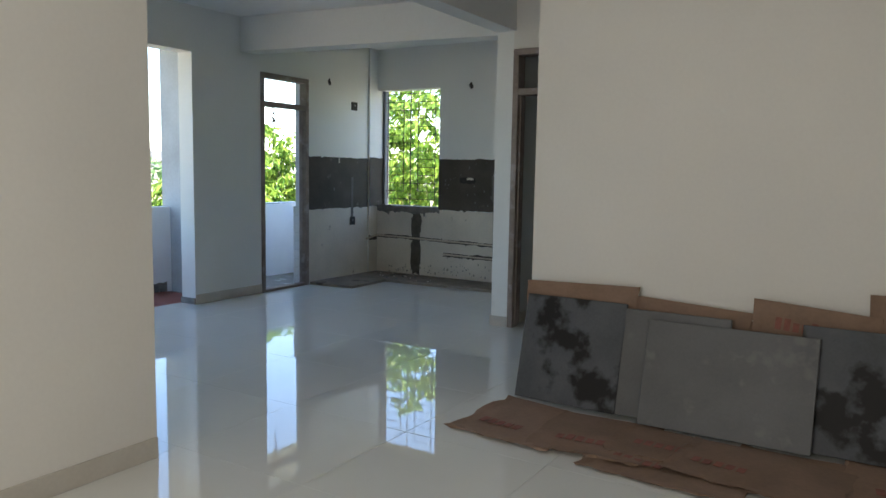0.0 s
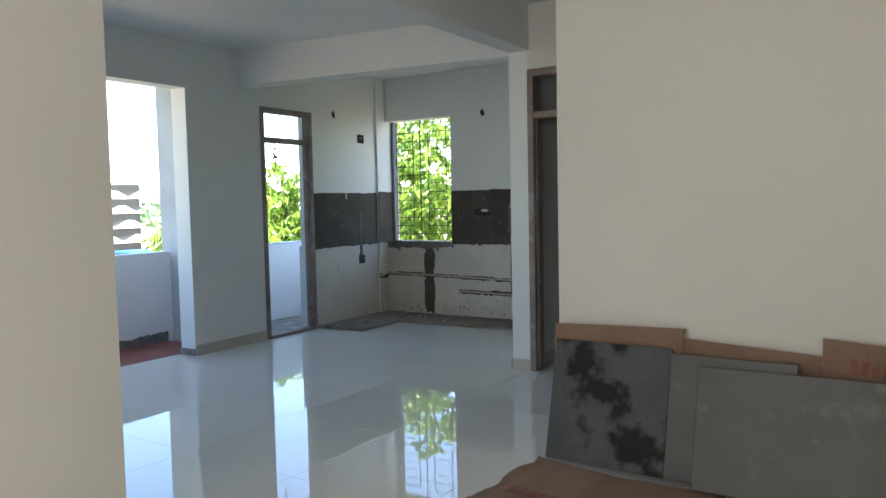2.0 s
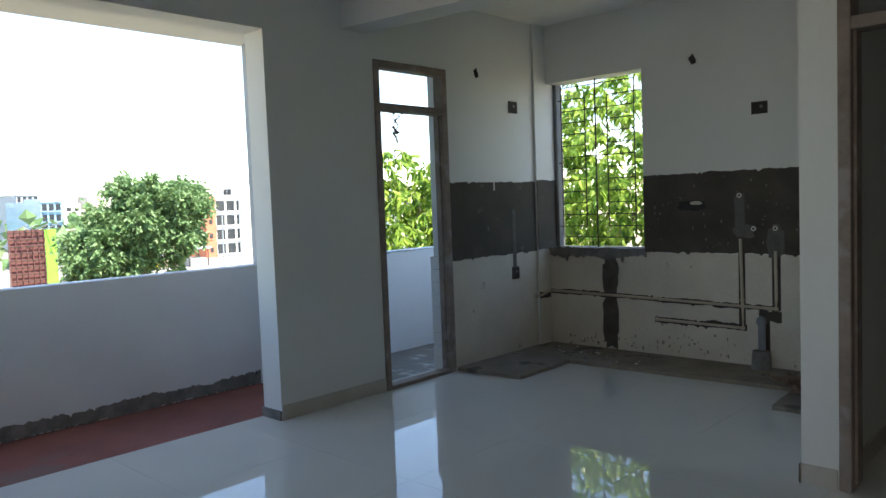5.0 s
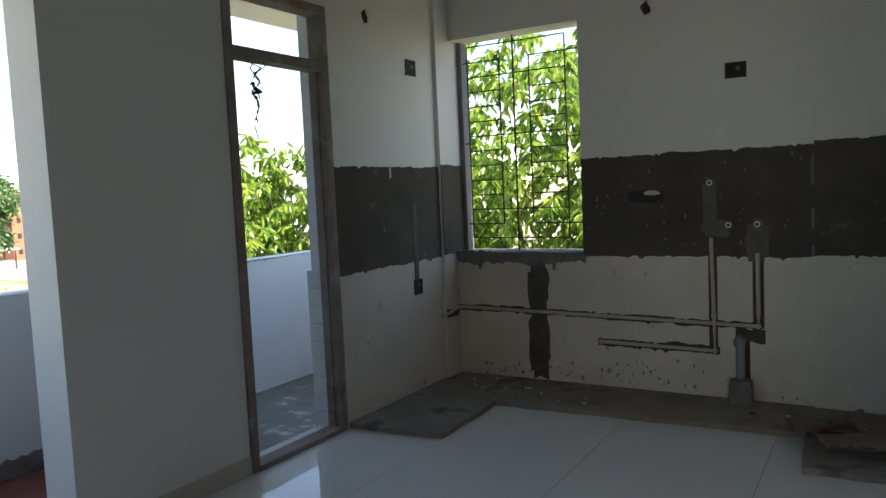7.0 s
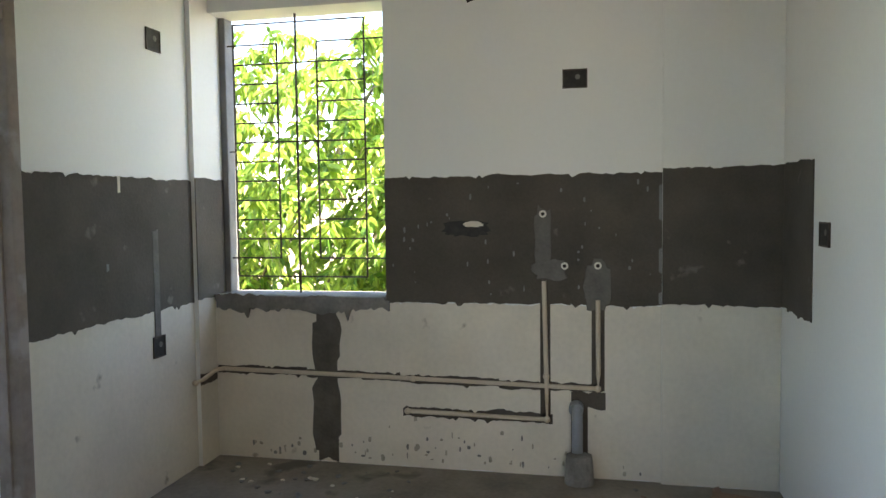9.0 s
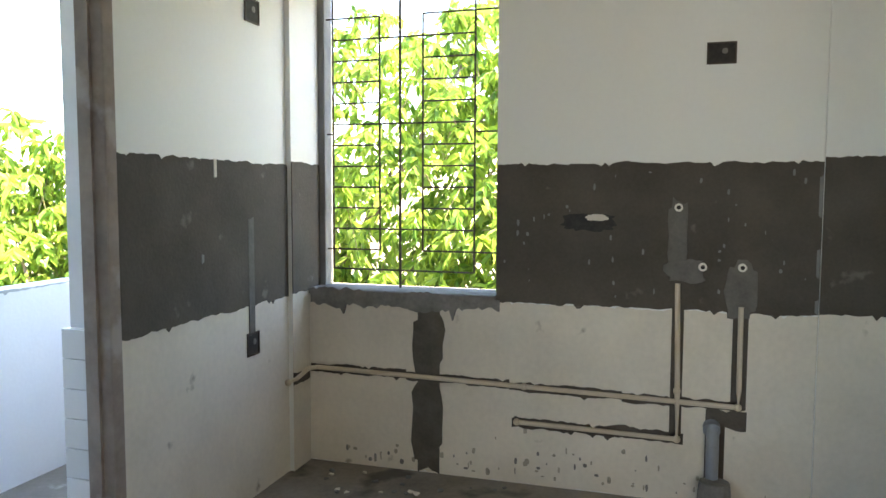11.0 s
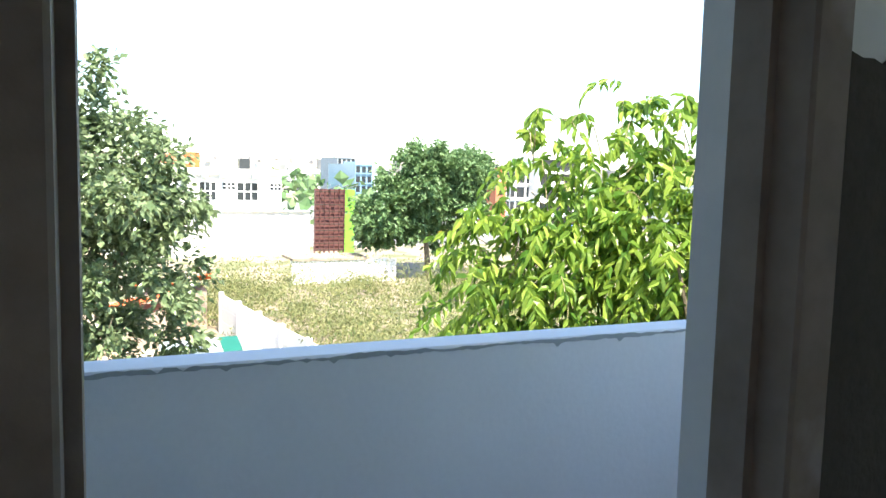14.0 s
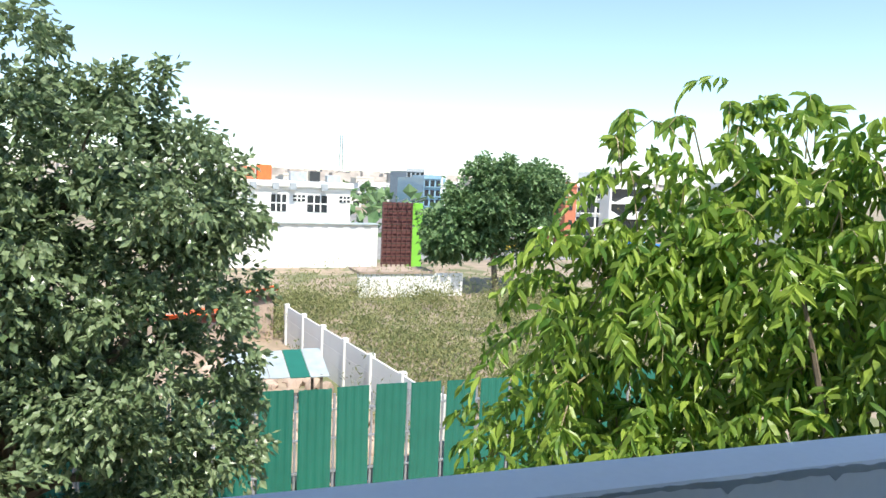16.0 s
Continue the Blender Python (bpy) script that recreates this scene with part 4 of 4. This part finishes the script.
# white workshop building
wb = thing("white_building", "white two-storey building with dark strip windows", "building")
part("wall", boxes((-74, -62, 0.0, 13.8, G, 0.45)), BWALL, wb)
part("roof", boxes((-74, -61.7, -0.2, 14.0, 0.45, 0.9)), BWALL, wb, "flat roof with a low edge")
part("ledge", boxes((-62.0, -61.75, 0, 13.82, -2.55, -2.4)), BWALL, wb)
for y0, y1, z0, z1 in ((7.15, 8.4, -1.62, -0.22), (10.14, 11.8, -1.62, -0.22), (8.95, 9.95, -0.75, -0.24), (12.85, 13.75, -0.75, -0.24), (2.9, 4.3, -1.62, -0.22)):
    w = part("window", boxes((-62.0, -61.95, y0, y1, z0, z1)), BWIN, wb, "dark window strip")
    for k in (1, 2):
        part("frame", boxes((-61.95, -61.9, y0 + (y1 - y0) * k / 3 - 0.05, y0 + (y1 - y0) * k / 3 + 0.05, z0, z1)), BWALL, w)
    part("frame", boxes((-61.95, -61.9, y0, y1, (z0 + z1) / 2 - 0.05, (z0 + z1) / 2 + 0.05)), BWALL, w)
for y in (7.2, 5.4, 8.6, 11.2):
    part("awning", boxes((-61.7, -61.3, y, y + 0.5, 0.2, 0.75)), BLUEGREY, wb)
for y, h, d, m_ in ((9.2, 0.8, 1.4, BLUEGREY), (10.9, 0.9, 0.9, BWIN), (6.4, 1.3, 1.2, ORANGE), (4.6, 1.1, 1.6, BRICK), (12.4, 0.6, 1.2, BLUEGREY)):
    part("roof_tank", boxes((-66, -65, y, y + d, 0.9, 0.9 + h), bevel=0.05), m_, wb)
sheds = thing("sheet_shed", "white corrugated sheet shed beside the building", "shed")
for i in range(26):
    part("panel", boxes((-60.4 + (i % 2) * 0.06, -60.3 + (i % 2) * 0.06, 0.2 + i * 0.6, 0.8 + i * 0.6, G, -2.5)), BWALL, sheds)
part("roof", boxes((-61.9, -60.1, 0, 15.9, -2.5, -2.43)), TIN, sheds)
yard = thing("yard_wall", "long low white wall with brown planks on top", "boundary wall")
part("wall", boxes((-45.2, -45.0, 10.2, 17.3, G, G + 1.5)), BWALL, yard)
part("cap", boxes((-47.5, -44.9, 10.2, 15.3, G + 1.5, G + 1.65)), RUBBLE, yard)

# billboard seen from behind
bb = thing("billboard", "brown steel back of a billboard with a lime side panel", "billboard")
part("back", boxes((-55.1, -55.0, 14.6, 17.0, G + 0.9, -0.38)), BROWN, bb)
part("side_panel", boxes((-56.6, -54.9, 17.05, 17.85, G + 0.6, -0.4)), LIME, bb, "lime green side panel")
for k in range(7):
    part("upright", boxes((-55.0, -54.85, 14.6 + k * 0.39, 14.67 + k * 0.39, G, -0.35)), BROWN, bb)
for k in range(10):
    part("crossbar", boxes((-54.85, -54.8, 14.6, 17.0, G + 1.0 + k * 0.5, G + 1.06 + k * 0.5)), IRON, bb)
for k in range(4):
    part("lamp_arm", tube(bmesh.new(), ((-55, 15.0 + k * 0.7, -0.4), (-53.6, 15.4 + k * 0.7, 0.0)), 0.04, 5), STEEL, bb)

# buildings beyond
office = building("office_block", "white office block with rows of dark windows", -84.2, 49.4, 54.0, 1.5, 12, BWALL, 4, 3, hgt=1.35, wide=0.8)
for y in (52.2, 52.8, 53.4):
    part("roof_tank", tube(bmesh.new(), ((-86, y, 1.65), (-86, y, 2.75), (-86, y, 2.9)), 0.27, 12, 0.2), WIRE, office, "black plastic water tank")
part("roof_hut", boxes((-89, -86, 49.6, 51.0, 1.65, 2.3)), BWALL, office)
building("brick_stair_tower", "orange stair tower of an office block", -83.9, 47.7, 49.3, 1.35, 8, BRICK, 4, 1, hgt=0.6, wide=0.3, sills=False)
# neighbour with swelling balcony bands
curvy = thing("balcony_building", "white building with curved balcony bands and dark openings", "building")
part("wall", boxes((-90, -82.6, 53.3, 59.5, G, 3.2)), BWIN, curvy, "dark recessed front")
for s_ in range(5):
    bm = bmesh.new()
    z0 = G + 1.6 + s_ * 1.95
    rows = []
    for i in range(17):
        y = 53.2 + i * 0.4
        h = 0.62 + 0.42 * math.sin(i * 0.55 + s_ * 1.7)
        rows.append([bm.verts.new(c) for c in ((-82.6, y, z0), (-81.9, y, z0), (-81.9, y, z0 + h), (-82.6, y, z0 + h))])
    for a_, b_ in zip(rows, rows[1:]):
        for k in range(4):
            bm.faces.new((a_[k], a_[(k + 1) % 4], b_[(k + 1) % 4], b_[k]))
    bm.faces.new(rows[0]), bm.faces.new(rows[-1])
    part("balcony", bm, BWALL, curvy)
part("roof", boxes((-90, -82.2, 53.2, 59.6, 3.2, 3.5)), BWALL, curvy)
part("end_wall", boxes((-90, -81.9, 53.0, 53.3, G, 3.5)), BWALL, curvy)
building("blue_glass_building", "blue glass office building", -112.5, 38.4, 41.3, 1.7, 14, BLUE, 5, 3, hgt=1.0, wide=0.7)
building("apartment_building", "grey concrete apartment building", -128.5, 40.7, 44.1, 2.9, 10, BLUEGREY, 5, 4, hgt=1.4)
building("glass_front_building", "pale building with a glass front", -140, 50.0, 53.0, 2.4, 10, BWALL, 4, 3, window=BLUE, hgt=1.2)
villa = building("brown_roofed_house", "blue and white house with a brown tiled roof", -106.0, 97.2, 105.5, 3.2, 9, BWALL, 4, 4, "house", window=BLUE, hgt=1.5)
part("tiled_roof", boxes((-112, -105.2, 101.5, 106.0, 3.9, 4.5), bevel=0.25), RUBBLE, villa, "brown tiled roof")
building("apartment_building", "pale apartment building with dark windows", -70, 70, 84, 1.8, 10, BWALL, 4, 6, hgt=1.4)
rng = random.Random(21)
for i in range(34):
    d = rng.uniform(180, 330)
    y = rng.uniform(-0.05, 0.75) * d
    w, zt = rng.uniform(5, 11), rng.uniform(-3.0, 2.0)
    building("town_house", "distant flat-roofed town house", -d, y, y + w, zt, 8, rng.choice((BWALL, CREAM, WARM, BLUEGREY, BWALL)), rng.choice((2, 3)), rng.choice((3, 4)), "house", hgt=1.2, sills=False)
town = bmesh.new()
for i in range(900):
    d = rng.uniform(330, 1500)
    y = rng.uniform(-0.25, 1.1) * d
    w, zt = rng.uniform(5, 15), rng.uniform(-3.5, 2.0) + d * 0.009
    bbox(town, -d - 10, -d, y, y + w, G, zt)
solid("distant_town", town, mat("hazy_town", (0.50, 0.44, 0.39), 0.9, vary=0.6, scale=0.09, bump=0), "hazy pale town on the horizon", "town", kind="stuff")
woods = np.random.default_rng(2)
n = 9000
d = woods.uniform(90, 420, n)
yy = woods.uniform(-0.1, 0.9, n) * d
clump = np.sin(yy * 0.09 + d * 0.05) * np.cos(d * 0.07) > 0.35
c = np.stack((-d, yy, G + woods.uniform(0, 5.2, n)), 1)[clump]
leaf_cloud("far_trees", c, woods.normal(0, 1, c.shape), 2.6, 2.0, 5, LEAF_MID, None, 0.2)
tagged(bpy.data.objects["far_trees"], "far clumps of green trees among houses", "trees", kind="stuff")

# lattice mast
mast = thing("lattice_mast", "tall steel lattice mast on the horizon", "mast")
for sx in (-1.6, 1.6):
    for sy in (-1.6, 1.6):
        part("leg", tube(bmesh.new(), ((-500 + sx, 116 + sy, G), (-500 + sx * 0.4, 116 + sy * 0.4, 30)), 0.22, 4), STEEL, mast)
for k in range(12):
    z = G + 2.9 * k
    f = 1 - 0.6 * k / 12
    part("brace", tube(bmesh.new(), ((-498.4, 116 - 1.6 * f, z), (-498.4, 116 + 1.6 * f, z + 2.9)), 0.15, 4), STEEL, mast)

# street lamp, stalls and vehicles along the road
lamp = thing("street_lamp", "grey street lamp on a tall pole", "street lamp")
part("pole", tube(bmesh.new(), ((-66.5, 39.2, G), (-66.5, 39.2, 0.2)), 0.09, 8, 0.06), STEEL, lamp)
part("arm", tube(bmesh.new(), ((-66.5, 39.2, 0.1), (-66.4, 38.6, 0.4), (-66.3, 38.0, 0.45)), 0.05, 6), STEEL, lamp)
part("head", boxes((-66.4, -66.1, 37.4, 38.1, 0.42, 0.55), bevel=0.03), CAP, lamp)


def car(place, turn, material, label):
    c = thing("parked_car", label, "car", "vehicles by the road")
    c.matrix_basis = pose(*place, 0, 0, turn) @ Matrix.Scale(0.75, 4)
    bm = bmesh.new()
    prof = ((-2.0, 0.35), (-2.0, 0.85), (-1.2, 0.95), (-0.7, 1.45), (0.9, 1.45), (1.5, 0.95), (2.05, 0.85), (2.05, 0.35))
    for s in (-0.8, 0.8):
        f = [bm.verts.new((x, s * (0.86 if z > 1.2 else 1), z)) for x, z in prof]
        bm.faces.new(f)
    bm.verts.ensure_lookup_table()
    k = len(prof)
    for i in range(k):
        bm.faces.new((bm.verts[i], bm.verts[(i + 1) % k], bm.verts[k + (i + 1) % k], bm.verts[k + i]))
    part("body", bm, material, c)
    part("window", boxes((-0.75, 0.95, -0.79, 0.79, 1.0, 1.38)), BWIN, c)
    for x in (-1.25, 1.3):
        for y in (-0.8, 0.8):
            w = part("wheel", tube(bmesh.new(), ((x, y - 0.09, 0.31), (x, y + 0.09, 0.31)), 0.31, 14), WIRE, c)
            part("rim", tube(bmesh.new(), ((x, y - 0.1, 0.31), (x, y + 0.1, 0.31)), 0.17, 10), STEEL, w)


CARBLUE = mat("car_blue", (0.03, 0.05, 0.16), 0.3, coat=0.5, bump=0)
YEL = mat("cab_yellow", (0.7, 0.45, 0.04), 0.4, bump=0)
BLUETARP = mat("blue_tarpaulin", (0.03, 0.16, 0.5), 0.5)
car((-70, 29.5, G + 0.05), 80, CARBLUE, "dark blue car parked by the road")
car((-74, 34.5, G + 0.05), 95, YEL, "small yellow parked vehicle")
car((-72, 31.5, G + 0.05), 85, CAP, "white car parked by the road")
car((-66, 44, G + 0.05), 30, CAP, "white parked car beside the road")
for i, (x, y, w, h, m_, lab) in enumerate(((-76, 33, 3.0, 2.3, BLUETARP, "roadside stall under blue tarpaulin"), (-78, 37, 3.5, 2.2, RUBBLE, "brown roadside stall with canopy"), (-76, 39.5, 2.4, 2.0, TIN, "grey stall with sheet roof"), (-62, 41.0, 3.0, 2.0, BLUETARP, "blue tarpaulin stall under the trees"))):
    st = thing("roadside_stall", lab, "stall", "roadside stalls")
    for dx in (0, 2):
        for dy in (0, w):
            part("post", boxes((x + dx, x + dx + 0.1, y + dy - 0.1, y + dy, G, G + h)), IRON, st)
    part("canopy", boxes((x - 0.3, x + 2.5, y - 0.3, y + w + 0.2, G + h, G + h + 0.25), bevel=0.08), m_, st)
    part("counter", boxes((x + 0.4, x + 2.0, y + 0.2, y + w - 0.3, G, G + 1.0)), m_, st)

# building plot behind the fence: rubble, tin roof, orange tarpaulins
rock = bmesh.new()
bmesh.ops.create_icosphere(rock, subdivisions=1, radius=0.5)
for v in rock.verts:
    v.co *= rng.uniform(0.7, 1.2)
rocks = mesh_of("rubble_stone", rock, RUBBLE)
for i in range(170):
    ob = tagged(new("rubble_stone", rocks), "broken pinkish masonry lump on bare soil", "rubble", "rubble heap")
    x = rng.uniform(-31, -18.2)
    s = rng.uniform(0.25, 1.0)
    yr = 5.0 + (x + 17.6) * 0.15
    ob.matrix_basis = pose(x, yr - rng.random() ** 1.6 * 8, G + 0.08 * s, rng.uniform(0, 90), rng.uniform(0, 90), rng.uniform(0, 360)) @ Matrix.Diagonal((s, s * 0.8, s * 0.6, 1))
hut = thing("tin_shelter", "low shelter roofed with pale tin and green sheets", "shelter")
for k in range(5):
    p = part("roof_sheet", boxes((-0.9, 0.9, k * 0.62, k * 0.62 + 0.6, 0, 0.03)), GREEN if k == 3 else TIN, hut)
    p.matrix_basis = pose(-23.5, 0.4, G + 1.5, 0, 12 + k, 0)
for x in (-24.2, -22.8):
    for y in (0.5, 3.2):
        part("post", boxes((x, x + 0.08, y, y + 0.08, G, G + (1.62 if x < -23 else 1.32))), BARK, hut)
for i, (x, y, z, a) in enumerate(((-31, 0.1, G + 1.9, 5), (-35, 2.0, G + 2.0, -6), (-30, -3.0, G + 2.1, 12))):
    tarp = thing("orange_shed", "low shed under an orange tarpaulin", "shed", "orange sheds")
    bm = bmesh.new()
    bmesh.ops.create_grid(bm, x_segments=10, y_segments=8, size=0.5)
    for v in bm.verts:
        v.co = Vector((v.co.x * 2.6, v.co.y * 3.4, 0.12 * math.sin(v.co.x * 9 + i) * math.cos(v.co.y * 7)))
    ret = bmesh.ops.extrude_face_region(bm, geom=bm.faces[:])
    bmesh.ops.translate(bm, vec=(0, 0, -0.02), verts=[e for e in ret["geom"] if isinstance(e, bmesh.types.BMVert)])
    p = part("tarpaulin", bm, ORANGE, tarp)
    p.matrix_basis = pose(x, y, z, 8, -10, a)
    part("hut_wall", boxes((x - 1.0, x + 0.9, y - 1.4, y + 1.4, G, z - 0.3)), RUBBLE, tarp)

# scrub on the empty plot
g = np.random.default_rng(9)
pts = []
for i in range(360):
    x = -g.uniform(18.5, 44.5)
    y = 5.4 + (x + 17.6) * 0.15 + 0.6 + g.random() * (14 + (-x - 18) * 0.3)
    h = g.uniform(0.3, 0.9) * (2.3 if i % 4 == 0 else 1)
    k = int(200 * h)
    v = g.normal(0, 1, (k, 3))
    v /= np.linalg.norm(v, axis=1)[:, None]
    r = g.random((k, 1)) ** 0.4
    p = np.array((x, y, G + h * 0.6)) + v * r * np.array((h * 1.3, h * 1.5, h * 0.8))
    pts.append(p)
pts = np.concatenate(pts)
pts[:, 2] = np.maximum(pts[:, 2], G + 0.05)
leaf_cloud("scrub", pts, g.normal(0, 1, pts.shape) + np.array((0, 0, 0.8)), 0.24, 0.06, 10, SCRUB, None, -0.2)
tagged(bpy.data.objects["scrub"], "olive green thorny scrub covering the plot", "bushes", kind="stuff")

# the surroundings lie further off by one factor, on ground that rises gently away from the balcony
grow = Matrix.Translation((0, -1.7, EYE_Z)) @ Matrix.Rotation(radians(2.1), 4, "Z") @ Matrix.Rotation(radians(1.0), 4, "Y") @ Matrix.Scale(FAR_SCALE, 4) @ Matrix.Translation((0, 1.7, -EYE_Z))
for ob in list(bpy.data.objects):
    if ob not in INDOORS and ob.parent is None and not ob.name.startswith("mango_tree"):
        ob.matrix_basis = grow @ ob.matrix_basis

# ---- floor tiles ----
S = 0.8
tile_mesh = mesh_of("tile", boxes((0.0008, S - 0.0008, 0.0008, S - 0.0008, -0.010, 0.0), bevel=0.0006), TILE)
for i in range(9):
    for j in range(12):
        x, y = -0.2 + i * S, -S * (j + 1)
        if x < 2.6 and y < -6.4 or x > 6.5:
            continue
        ob = new("tile", tile_mesh)
        ob.parent = floor_base
        ob.location = (x, y, 0)
